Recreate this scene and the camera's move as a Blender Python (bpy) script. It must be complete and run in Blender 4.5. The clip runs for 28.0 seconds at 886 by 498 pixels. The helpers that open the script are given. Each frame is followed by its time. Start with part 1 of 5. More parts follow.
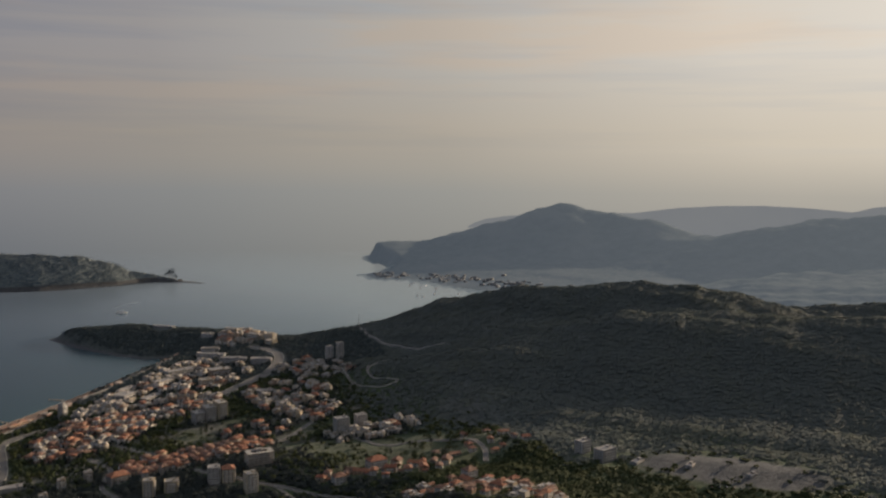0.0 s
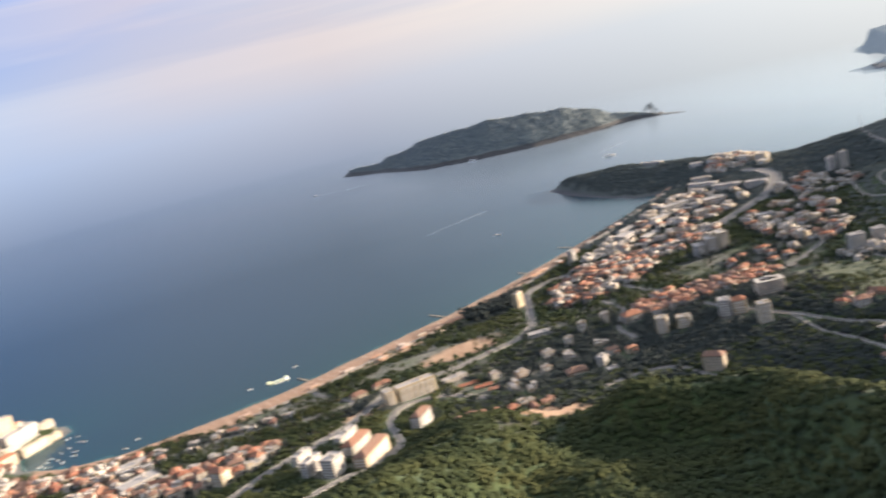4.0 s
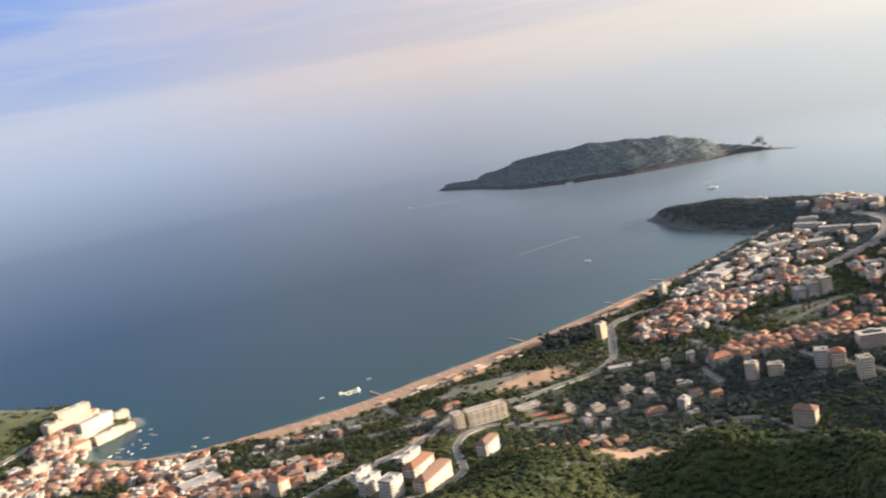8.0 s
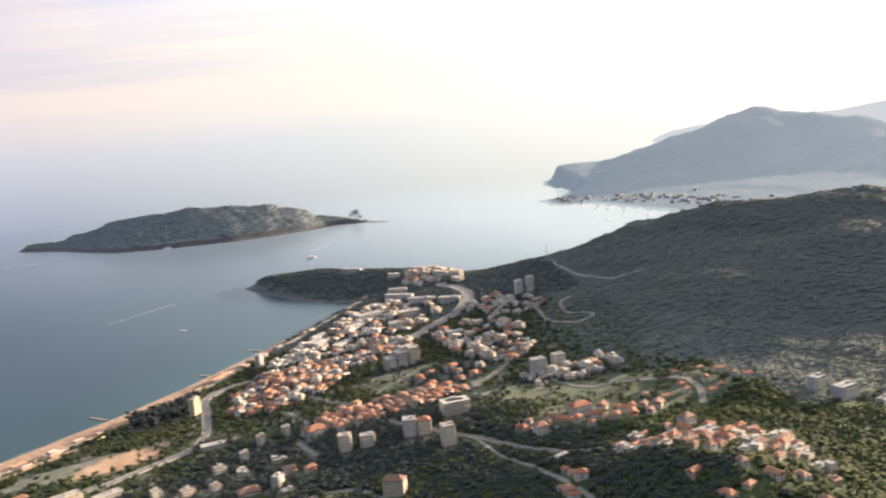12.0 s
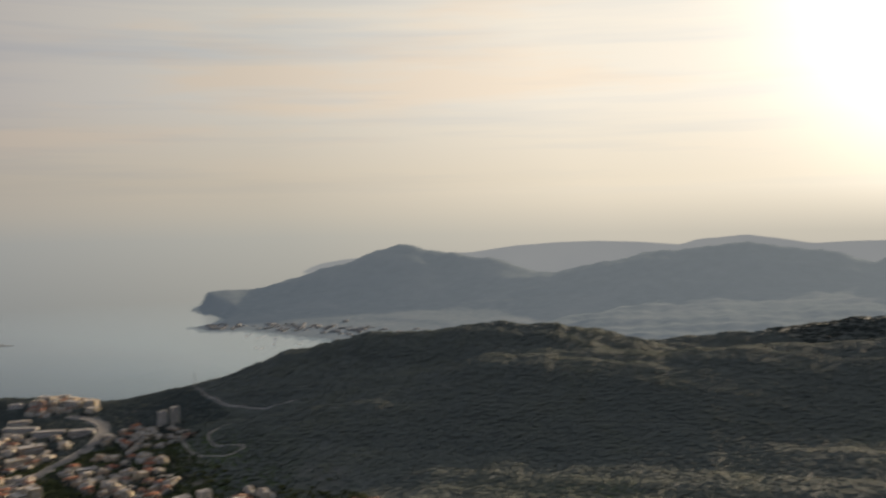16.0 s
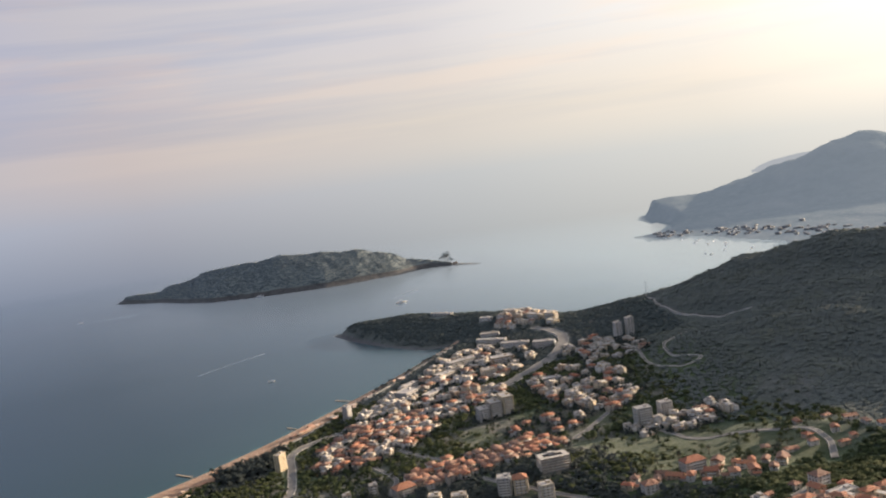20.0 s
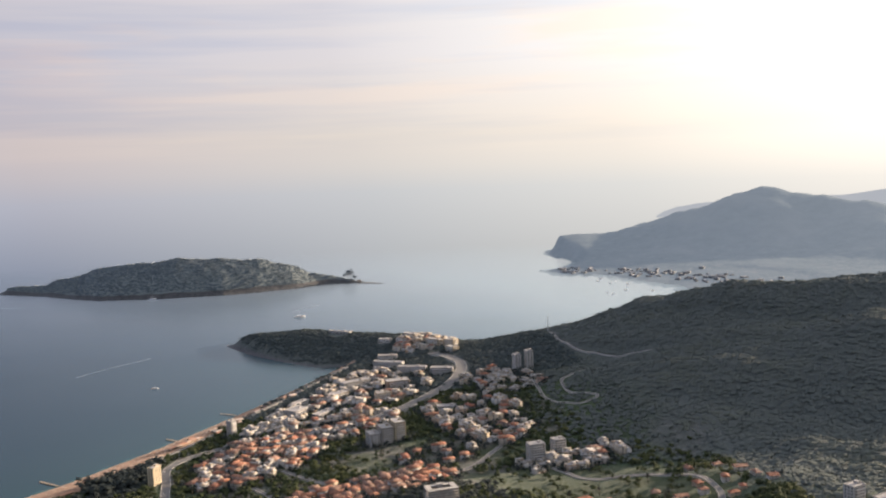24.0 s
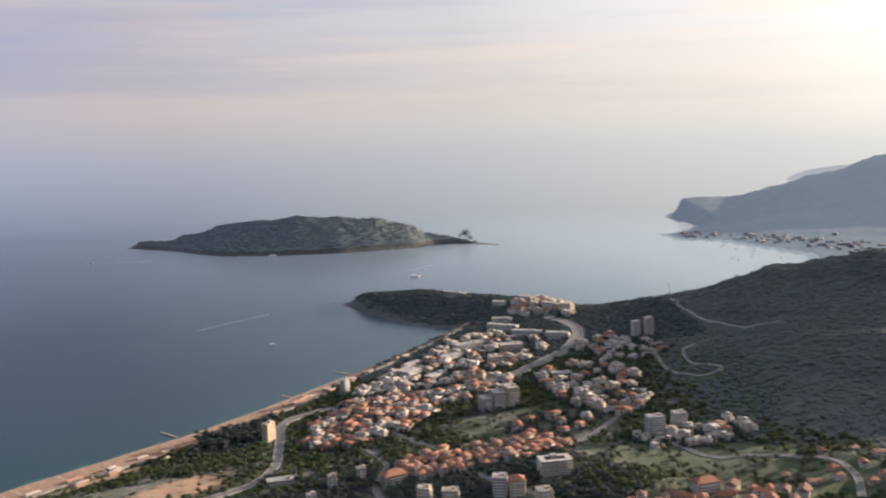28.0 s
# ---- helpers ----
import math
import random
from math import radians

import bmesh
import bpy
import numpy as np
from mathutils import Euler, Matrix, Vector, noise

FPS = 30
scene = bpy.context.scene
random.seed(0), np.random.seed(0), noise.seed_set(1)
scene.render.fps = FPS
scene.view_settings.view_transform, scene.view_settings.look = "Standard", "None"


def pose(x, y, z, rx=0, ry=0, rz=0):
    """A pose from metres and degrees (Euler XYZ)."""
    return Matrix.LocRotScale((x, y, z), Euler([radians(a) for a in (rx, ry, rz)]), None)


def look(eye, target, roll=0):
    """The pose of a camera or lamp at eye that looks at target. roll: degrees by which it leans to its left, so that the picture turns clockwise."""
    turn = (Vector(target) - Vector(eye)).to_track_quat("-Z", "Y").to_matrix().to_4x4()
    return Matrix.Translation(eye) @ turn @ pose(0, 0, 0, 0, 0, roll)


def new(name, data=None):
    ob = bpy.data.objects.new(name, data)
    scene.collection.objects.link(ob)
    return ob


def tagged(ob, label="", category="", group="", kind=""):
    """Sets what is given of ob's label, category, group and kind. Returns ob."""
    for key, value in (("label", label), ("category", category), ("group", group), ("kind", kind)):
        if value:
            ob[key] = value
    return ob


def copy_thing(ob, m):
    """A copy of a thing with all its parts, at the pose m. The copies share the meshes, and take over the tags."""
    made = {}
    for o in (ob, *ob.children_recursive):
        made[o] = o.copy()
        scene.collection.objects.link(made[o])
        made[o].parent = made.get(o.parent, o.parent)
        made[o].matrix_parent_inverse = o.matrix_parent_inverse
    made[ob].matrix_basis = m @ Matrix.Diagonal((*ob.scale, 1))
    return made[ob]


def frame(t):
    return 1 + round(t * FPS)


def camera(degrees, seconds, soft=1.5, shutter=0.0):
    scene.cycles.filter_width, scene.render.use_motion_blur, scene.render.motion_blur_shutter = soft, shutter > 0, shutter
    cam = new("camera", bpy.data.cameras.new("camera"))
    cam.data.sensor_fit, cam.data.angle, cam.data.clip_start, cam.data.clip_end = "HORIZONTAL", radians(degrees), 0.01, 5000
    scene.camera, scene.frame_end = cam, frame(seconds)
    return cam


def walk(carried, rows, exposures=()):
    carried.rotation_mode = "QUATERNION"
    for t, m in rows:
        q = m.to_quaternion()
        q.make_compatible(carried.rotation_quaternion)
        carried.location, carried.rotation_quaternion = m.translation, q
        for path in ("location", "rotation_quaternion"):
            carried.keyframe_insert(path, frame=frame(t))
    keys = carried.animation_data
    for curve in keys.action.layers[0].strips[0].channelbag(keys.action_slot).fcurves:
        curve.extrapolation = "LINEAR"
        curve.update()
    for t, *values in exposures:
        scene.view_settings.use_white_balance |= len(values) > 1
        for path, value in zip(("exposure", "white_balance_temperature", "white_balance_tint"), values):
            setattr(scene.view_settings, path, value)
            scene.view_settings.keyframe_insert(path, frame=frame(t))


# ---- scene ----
cam = camera(50.86, 28.0, soft=2.1, shutter=0.5)

# seconds, eye x y z, heading (left of north), pitch, roll
PATH = [
    (0, -18.1, -90.5, 422.3, -19.44, -4.87, 0.56),
    (0.5, -16.9, -86.8, 423.3, -17.99, -6.65, 0.98),
    (1, -15.7, -83.1, 424.3, -15.24, -7.76, -2.59),
    (1.5, -14.6, -79.4, 425.2, -13.53, -10.47, -5.26),
    (2, -13.7, -75.7, 426.0, -7.92, -10.56, -5.26),
    (2.5, -12.7, -72.0, 426.5, -4.93, -12.01, -6.05),
    (3, -11.8, -68.2, 426.9, -1.75, -14.17, -9.67),
    (3.5, -11.1, -64.2, 427.0, 2.70, -12.79, -10.48),
    (4, -10.2, -59.8, 426.6, 11.18, -12.00, -13.68),
    (4.5, -9.1, -55.1, 426.0, 16.85, -10.77, -13.83),
    (6.5, -4.4, -36.4, 422.3, 21.36, -9.56, -10.71),
    (7, -3.6, -32.2, 421.5, 22.03, -9.20, -10.71),
    (7.5, -2.9, -28.2, 420.9, 19.96, -9.39, -10.97),
    (8, -2.5, -24.4, 420.4, 16.73, -9.77, -10.33),
    (8.5, -2.2, -20.7, 420.2, 13.53, -9.97, -9.79),
    (9, -2.0, -17.0, 420.0, 11.92, -10.35, -9.12),
    (9.5, -1.6, -13.0, 420.1, 8.51, -10.11, -9.64),
    (10, -1.2, -8.9, 420.2, 4.74, -10.69, -10.56),
    (10.5, -0.7, -4.6, 420.2, 3.71, -10.46, -9.25),
    (11, 0.0, 0.0, 420.0, 0.00, -9.99, -6.95),
    (11.5, 0.8, 4.9, 419.8, -3.03, -9.85, -6.92),
    (12, 1.8, 9.9, 419.4, -8.03, -9.04, -5.18),
    (12.5, 2.6, 14.7, 419.0, -11.83, -9.01, -4.26),
    (13, 3.2, 19.4, 418.5, -21.68, -9.10, -5.28),
    (13.5, 3.5, 23.9, 417.9, -29.34, -7.62, -5.00),
    (15.5, 0.3, 39.3, 412.6, -35.18, -1.07, -1.16),
    (16, 0.8, 43.5, 412.2, -29.85, -2.22, -0.98),
    (16.5, 1.9, 47.9, 412.0, -21.77, -3.70, -1.02),
    (17, 3.8, 52.4, 412.1, -12.72, -5.51, -4.09),
    (17.5, 6.5, 57.1, 412.1, -6.28, -6.12, -6.59),
    (18, 9.2, 62.0, 412.0, -2.05, -7.25, -5.95),
    (18.5, 11.4, 66.9, 411.6, -1.73, -6.30, -5.94),
    (19, 13.1, 71.9, 411.2, -4.39, -6.90, -8.42),
    (19.5, 14.0, 77.0, 410.7, -3.91, -6.05, -7.42),
    (20, 14.6, 82.0, 410.1, -2.58, -5.88, -7.60),
    (20.5, 15.2, 86.9, 409.5, -2.32, -5.97, -7.80),
    (21, 15.9, 91.6, 408.8, -2.15, -5.60, -8.56),
    (21.5, 16.7, 96.1, 408.1, -2.58, -6.13, -6.22),
    (22, 17.3, 100.4, 407.4, -4.65, -5.38, -4.75),
    (22.5, 17.6, 104.7, 406.8, -6.97, -5.77, -4.88),
    (24.5, 17.9, 121.2, 404.3, -8.74, -4.91, -1.55),
    (25, 18.4, 125.7, 404.1, -9.30, -5.73, -1.32),
    (25.5, 18.9, 130.3, 403.9, -9.47, -5.36, -0.50),
    (26, 19.5, 134.9, 403.7, -8.40, -6.69, -0.16),
    (26.5, 20.1, 139.6, 403.5, -6.98, -7.01, 0.10),
    (27, 20.7, 144.3, 403.3, -6.39, -6.68, -0.89),
    (27.5, 21.3, 149.0, 403.1, -4.67, -7.22, -2.07),
    (28, 22.0, 153.8, 403.0, -1.20, -7.25, -1.88),
]


def aim(x, y, z, heading, pitch, roll):
    h, p = radians(heading), radians(pitch)
    way = Vector((-math.sin(h) * math.cos(p), math.cos(h) * math.cos(p), math.sin(p)))
    eye = Vector((x, y, z))
    return look(eye, eye + way * 100, roll)


# seconds, stops, white balance
EXPOSURES = [(0.0, 0.1, 6700, 10), (1.0, 0.75, 6600, 10), (2.0, 1.3, 6450, 10), (3.0, 1.5, 6350, 12), (4.5, 1.78, 6300, 11), (8.0, 1.6, 6500, 11), (11.0, 1.8, 6550, 11),
             (12.5, 1.95, 6900, 11), (13.5, 1.95, 7300, 11), (15.5, 0.9, 6900, 9), (16.5, 0.37, 7100, 9), (17.0, 0.38, 7300, 9), (18.0, 0.86, 7000, 10), (20.0, 1.3, 6600, 11),
             (22.5, 1.33, 6500, 12), (25.0, 1.38, 6500, 13), (28.0, 1.28, 6350, 13)]
walk(cam, [(t, aim(*row)) for t, *row in PATH], EXPOSURES)

# ---- daylight: a low sun ahead of the flight, thin evening cloud ----
SUN_BEARING, SUN_HEIGHT = 69.0, 14.0
SUN_WAY = Vector((math.sin(radians(SUN_BEARING)) * math.cos(radians(SUN_HEIGHT)), math.cos(radians(SUN_BEARING)) * math.cos(radians(SUN_HEIGHT)),
                  math.sin(radians(SUN_HEIGHT))))
# sky glow kept short of the sun lamp's bearing to fit the view
GLOW_WAY = Vector((math.sin(radians(62.0)) * math.cos(radians(13.0)), math.cos(radians(62.0)) * math.cos(radians(13.0)), math.sin(radians(13.0))))


class Nodes:
    """Short hand for building a node tree."""

    def __init__(self, tree):
        self.tree = tree

    def add(self, kind, **sets):
        node = self.tree.nodes.new(kind)
        for key, value in sets.items():
            if key in node.inputs:
                self.put(node.inputs[key], value)
        return node

    def put(self, socket, value):
        if isinstance(value, bpy.types.NodeSocket):
            self.tree.links.new(value, socket)
        else:
            socket.default_value = value

    def math(self, how, a, b=0.0, clamp=False):
        node = self.tree.nodes.new("ShaderNodeMath")
        node.operation, node.use_clamp = how, clamp
        self.put(node.inputs[0], a)
        self.put(node.inputs[1], b)
        return node.outputs[0]

    def mix(self, fac, a, b, how="MIX"):
        node = self.tree.nodes.new("ShaderNodeMixRGB")
        node.blend_type = how
        for socket, value in zip(node.inputs, (fac, a, b)):
            self.put(socket, value)
        return node.outputs[0]

    def noise(self, vector, scale, detail=3.0, rough=0.55):
        node = self.add("ShaderNodeTexNoise", Scale=scale, Detail=detail, Roughness=rough)
        if vector is not None:
            self.put(node.inputs["Vector"], vector)
        return node.outputs["Fac"]

    def ramp(self, fac, stops):
        node = self.tree.nodes.new("ShaderNodeValToRGB")
        bar = node.color_ramp.elements
        while len(bar) < len(stops):
            bar.new(0.5)
        for stop, (at, colour) in zip(bar, stops):
            stop.position, stop.color = at, (colour if len(colour) == 4 else (*colour, 1))
        self.put(node.inputs[0], fac)
        return node.outputs[0]

    def span(self, value, a, b, c=0.0, d=1.0):
        node = self.add("ShaderNodeMapRange", Value=value)
        for key, number in (("From Min", a), ("From Max", b), ("To Min", c), ("To Max", d)):
            node.inputs[key].default_value = number
        return node.outputs[0]


def make_sky():
    world = bpy.data.worlds.new("evening_sky")
    world.use_nodes = True
    scene.world = world
    n = Nodes(world.node_tree)
    n.tree.nodes.clear()
    sky = n.add("ShaderNodeTexSky")
    sky.sky_type, sky.sun_disc = "NISHITA", False
    sky.sun_elevation, sky.sun_rotation = radians(SUN_HEIGHT), radians(SUN_BEARING)
    sky.air_density, sky.dust_density, sky.ozone_density = 1.2, 2.5, 1.0
    way = n.add("ShaderNodeTexCoord").outputs["Generated"]
    axes = n.add("ShaderNodeSeparateXYZ", Vector=way)
    up = axes.outputs["Z"]
    dot = n.tree.nodes.new("ShaderNodeVectorMath")
    dot.operation = "DOT_PRODUCT"
    n.put(dot.inputs[0], way)
    n.put(dot.inputs[1], GLOW_WAY)
    side = n.span(dot.outputs["Value"], -0.15, 0.9)
    # thin cloud in long flat streaks, thinner away from the sun
    flat = n.add("ShaderNodeMapping", Vector=way, Scale=(1.0, 1.0, 8.0))
    streak = n.noise(flat.outputs["Vector"], 2.6, 5.0, 0.55)
    low = n.ramp(side, [(0.05, (0.37, 0.41, 0.50)), (0.2, (0.43, 0.41, 0.44)), (0.35, (0.48, 0.43, 0.42)), (0.63, (0.60, 0.55, 0.49)), (0.83, (0.76, 0.69, 0.59)), (1.0, (1.05, 0.95, 0.80))])
    high = n.ramp(side, [(0.03, (0.20, 0.30, 0.54)), (0.2, (0.38, 0.39, 0.49)), (0.35, (0.45, 0.44, 0.48)), (0.63, (0.57, 0.55, 0.56)), (0.85, (0.82, 0.80, 0.76)), (1.0, (1.15, 1.08, 0.98))])
    tone = n.mix(n.span(up, 0.035, 0.12), low, high)
    puff = n.math("MULTIPLY", n.span(streak, 0.47, 0.60), n.span(up, 0.03, 0.10))
    tone = n.mix(n.math("MULTIPLY", puff, 0.6), tone, n.mix(1.0, low, (1.16, 1.07, 1.03, 1), "MULTIPLY"))
    # dull blue-grey gaps in long level bands
    dull = n.noise(n.add("ShaderNodeMapping", Vector=way, Scale=(0.8, 0.8, 17.0), Location=(3.1, 0.4, 0.0)).outputs["Vector"], 2.1, 4.0)
    tone = n.mix(n.math("MULTIPLY", n.span(dull, 0.43, 0.62, 0.0, 0.55), n.span(up, 0.0, 0.05)), tone, n.mix(1.0, tone, (0.74, 0.82, 0.95, 1), "MULTIPLY"))
    air = n.mix(1.0, sky.outputs[0], (0.11, 0.11, 0.11, 1), "MULTIPLY")
    tone = n.mix(n.span(up, 0.22, 0.6, 0.0, 0.75), tone, n.mix(0.3, (0.74, 0.77, 0.85, 1), air))
    facing = n.math("MAXIMUM", dot.outputs["Value"], 0.0)
    glow = n.math("ADD", n.math("MULTIPLY", n.math("POWER", facing, 90.0), 2.2), n.math("MULTIPLY", n.math("POWER", facing, 14.0), 0.34))
    above = n.mix(glow, tone, (1.0, 0.94, 0.83, 1), "ADD")
    # the far sea fading into haze under the horizon
    haze = n.ramp(side, [(0.05, (0.29, 0.345, 0.455)), (0.35, (0.35, 0.36, 0.405)), (0.63, (0.45, 0.465, 0.47)), (0.83, (0.58, 0.58, 0.55)), (1.0, (0.78, 0.74, 0.66))])
    water = n.ramp(side, [(0.05, (0.15, 0.19, 0.27)), (0.33, (0.205, 0.235, 0.295)), (0.5, (0.29, 0.315, 0.345)), (0.65, (0.375, 0.395, 0.40)), (0.83, (0.47, 0.475, 0.455)), (1.0, (0.58, 0.56, 0.52))])
    below = n.mix(n.span(up, -0.095, -0.025), water, haze)
    all_round = n.mix(n.span(up, -0.024, 0.022), below, above)
    back = n.add("ShaderNodeBackground", Color=all_round, Strength=0.5)
    out = n.add("ShaderNodeOutputWorld")
    n.put(out.inputs["Surface"], back.outputs[0])


make_sky()
sun = new("sun", bpy.data.lights.new("sun", "SUN"))
sun.data.energy, sun.data.angle, sun.data.color = 5.0, radians(1.0), (1.0, 0.79, 0.58)
sun.rotation_mode = "QUATERNION"
sun.rotation_quaternion = SUN_WAY.to_track_quat("Z", "Y")


# ---- materials ----
def material(name, make, rough=0.8, metal=0.0, spec=0.3, bump=None, sheen=0.0):
    """A principled material; make(n, place) gives its colour, bump(n, place) its relief as (height, distance)."""
    m = bpy.data.materials.new(name)
    m.use_nodes = True
    n = Nodes(m.node_tree)
    body = n.tree.nodes["Principled BSDF"]
    place = n.add("ShaderNodeNewGeometry").outputs["Position"]
    colour = make(n, place) if callable(make) else (*make, 1)
    n.put(body.inputs["Base Color"], colour)
    n.put(body.inputs["Roughness"], rough(n, place) if callable(rough) else rough)
    body.inputs["Metallic"].default_value = metal
    n.put(body.inputs["Specular IOR Level"], spec(n, place) if callable(spec) else spec)
    body.inputs["Sheen Weight"].default_value = sheen
    body.inputs["Sheen Roughness"].default_value = 0.5
    # bluish sheen, standing in for haze on far slopes
    body.inputs["Sheen Tint"].default_value = (0.78, 0.88, 1.0, 1)
    if bump:
        tall, far = bump(n, place)
        lump = n.add("ShaderNodeBump", Height=tall, Distance=far)
        n.put(body.inputs["Normal"], lump.outputs[0])
    return m


def attribute(n, name):
    node = n.add("ShaderNodeAttribute")
    node.attribute_name = name
    return node.outputs["Fac"]


def ground_colour(n, place):
    big, small = n.noise(place, 0.011, 4.0), n.noise(place, 0.09, 5.0, 0.6)
    wood = n.ramp(small, [(0.3, (0.020, 0.032, 0.012)), (0.6, (0.045, 0.065, 0.022)), (0.8, (0.085, 0.095, 0.035))])
    axes = n.add("ShaderNodeSeparateXYZ", Vector=place)
    # ground greyed towards the far hills: haze painted into the wood floor
    hazed = n.math("MAXIMUM", n.math("MULTIPLY", n.span(axes.outputs["X"], 400, 500), n.span(axes.outputs["Y"], 850, 1000)), n.math("MAXIMUM", n.span(axes.outputs["X"], 700, 780), n.span(axes.outputs["Y"], 1560, 1660)))
    wood = n.mix(hazed, wood, n.ramp(small, [(0.3, (0.058, 0.066, 0.062)), (0.7, (0.082, 0.092, 0.082))]))
    # island ground paled further, again for haze
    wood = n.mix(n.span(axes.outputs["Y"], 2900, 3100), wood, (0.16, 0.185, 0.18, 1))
    meadow = n.ramp(n.noise(place, 0.05, 5.0, 0.6), [(0.3, (0.030, 0.042, 0.015)), (0.55, (0.050, 0.061, 0.023)), (0.75, (0.082, 0.082, 0.038))])
    town = n.ramp(small, [(0.3, (0.045, 0.055, 0.025)), (0.52, (0.075, 0.074, 0.058)), (0.7, (0.14, 0.125, 0.10))])
    earth = n.ramp(n.noise(place, 0.06, 5.0, 0.65), [(0.3, (0.22, 0.12, 0.065)), (0.7, (0.34, 0.23, 0.14))])
    rock = n.ramp(small, [(0.35, (0.050, 0.051, 0.053)), (0.7, (0.098, 0.097, 0.096))])
    sand = n.ramp(n.noise(place, 0.12, 4.0), [(0.3, (0.20, 0.112, 0.062)), (0.7, (0.29, 0.18, 0.11))])
    c = n.mix(n.span(n.math("ADD", attribute(n, "meadow"), n.math("MULTIPLY", n.math("SUBTRACT", big, 0.5), 0.9)), 0.35, 0.65), wood, meadow)
    for cover, colour in (("town", town), ("rock", rock), ("earth", earth), ("sand", sand)):
        edge = n.math("ADD", attribute(n, cover), n.math("MULTIPLY", n.math("SUBTRACT", small, 0.5), 0.5))
        c = n.mix(n.span(edge, 0.35, 0.65), c, colour)
    return c


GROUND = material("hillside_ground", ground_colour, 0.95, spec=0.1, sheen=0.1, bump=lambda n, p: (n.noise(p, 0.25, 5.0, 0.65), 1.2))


def sea_colour(n, place):
    deep = n.ramp(n.noise(place, 0.0016, 3.0), [(0.35, (0.007, 0.022, 0.043)), (0.65, (0.008, 0.026, 0.050))])
    shallow = n.mix(n.span(attribute(n, "shallow"), 0.0, 0.75), deep, (0.007, 0.034, 0.044, 1))
    return n.mix(n.span(attribute(n, "shallow"), 0.8, 1.0), shallow, (0.030, 0.092, 0.092, 1))


def sea_relief(n, place):
    long = n.noise(n.add("ShaderNodeMapping", Vector=place, Scale=(1.0, 0.45, 1.0), Rotation=(0, 0, 0.6)).outputs["Vector"], 0.10, 4.0, 0.6)
    return n.math("ADD", long, n.math("MULTIPLY", n.noise(place, 0.02, 3.0), 0.6)), 0.2


def glossy(n, place):
    """Gloss mask, rising sunward to paint in the bright haze over the water."""
    axes = n.add("ShaderNodeSeparateXYZ", Vector=place)
    sunward = n.math("ADD", axes.outputs["X"], n.math("MULTIPLY", n.math("SUBTRACT", axes.outputs["Y"], 2800.0), 0.35))
    return n.math("ADD", sunward, n.math("MULTIPLY", n.math("SUBTRACT", n.noise(place, 0.0013, 3.0), 0.5), 500.0))


SEA = material("sea_water", sea_colour, 0.5, spec=0.0, bump=sea_relief)


def gloss_over(m):
    """The sky's reflection on the water, strengthened sunward to stand in for bright haze."""
    n = Nodes(m.node_tree)
    place = n.add("ShaderNodeNewGeometry").outputs["Position"]
    tall, far = sea_relief(n, place)
    lump = n.add("ShaderNodeBump", Height=tall, Distance=far)
    edge = n.add("ShaderNodeFresnel", IOR=1.6, Normal=lump.outputs[0])
    much = n.math("MULTIPLY", edge.outputs[0], n.span(glossy(n, place), -900, 700, 0.55, 1.4), clamp=True)
    shine = n.add("ShaderNodeBsdfGlossy", Color=(0.82, 0.94, 1.0, 1), Roughness=0.22, Normal=lump.outputs[0])
    both = n.tree.nodes.new("ShaderNodeMixShader")
    n.put(both.inputs[0], much)
    n.put(both.inputs[1], n.tree.nodes["Principled BSDF"].outputs[0])
    n.put(both.inputs[2], shine.outputs[0])
    return both.outputs[0]


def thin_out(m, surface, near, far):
    """Imitates haze by transparency: fades the open sea out between two ranges."""
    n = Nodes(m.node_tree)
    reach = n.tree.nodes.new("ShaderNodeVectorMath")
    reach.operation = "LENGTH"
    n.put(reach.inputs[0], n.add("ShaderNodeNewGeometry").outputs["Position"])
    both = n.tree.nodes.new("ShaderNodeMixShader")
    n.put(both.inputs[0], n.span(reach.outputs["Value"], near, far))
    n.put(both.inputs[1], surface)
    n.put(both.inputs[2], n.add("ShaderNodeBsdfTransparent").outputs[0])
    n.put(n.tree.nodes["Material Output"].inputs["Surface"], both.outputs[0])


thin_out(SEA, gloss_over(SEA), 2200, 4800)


def woods(n, place):
    patch = n.noise(place, 0.013, 4.0)
    c = n.ramp(n.noise(place, 0.16, 3.0), [(0.3, (0.019, 0.027, 0.013)), (0.55, (0.033, 0.044, 0.019)), (0.8, (0.053, 0.065, 0.025))])
    return n.mix(n.span(patch, 0.45, 0.7, 0.0, 0.5), c, (0.080, 0.080, 0.027, 1))


LEAF = material("leaves", woods, 0.8, spec=0.08)


def scrub(n, place):
    # scrub colour paled and blued to paint in the distance haze
    c = n.ramp(n.noise(place, 0.02, 4.0), [(0.3, (0.12, 0.145, 0.155)), (0.6, (0.145, 0.17, 0.18)), (0.8, (0.17, 0.19, 0.195))])
    return n.mix(n.span(n.noise(place, 0.0035, 3.0), 0.5, 0.7, 0.0, 0.5), c, (0.19, 0.205, 0.21, 1))


HAZED_SCRUB = material("hazed_scrub", scrub, 0.9, spec=0.1, sheen=0.2, bump=lambda n, p: (n.noise(p, 0.05, 5.0, 0.6), 5.0))


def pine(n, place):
    # pale blue-grey: haze is put into the island's leaf colour
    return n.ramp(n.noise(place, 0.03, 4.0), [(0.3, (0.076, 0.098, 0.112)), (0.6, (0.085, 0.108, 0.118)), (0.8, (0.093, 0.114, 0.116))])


HAZED_ISLE_WOOD = material("hazed_island_pines", pine, 0.9, spec=0.05, sheen=0.3)


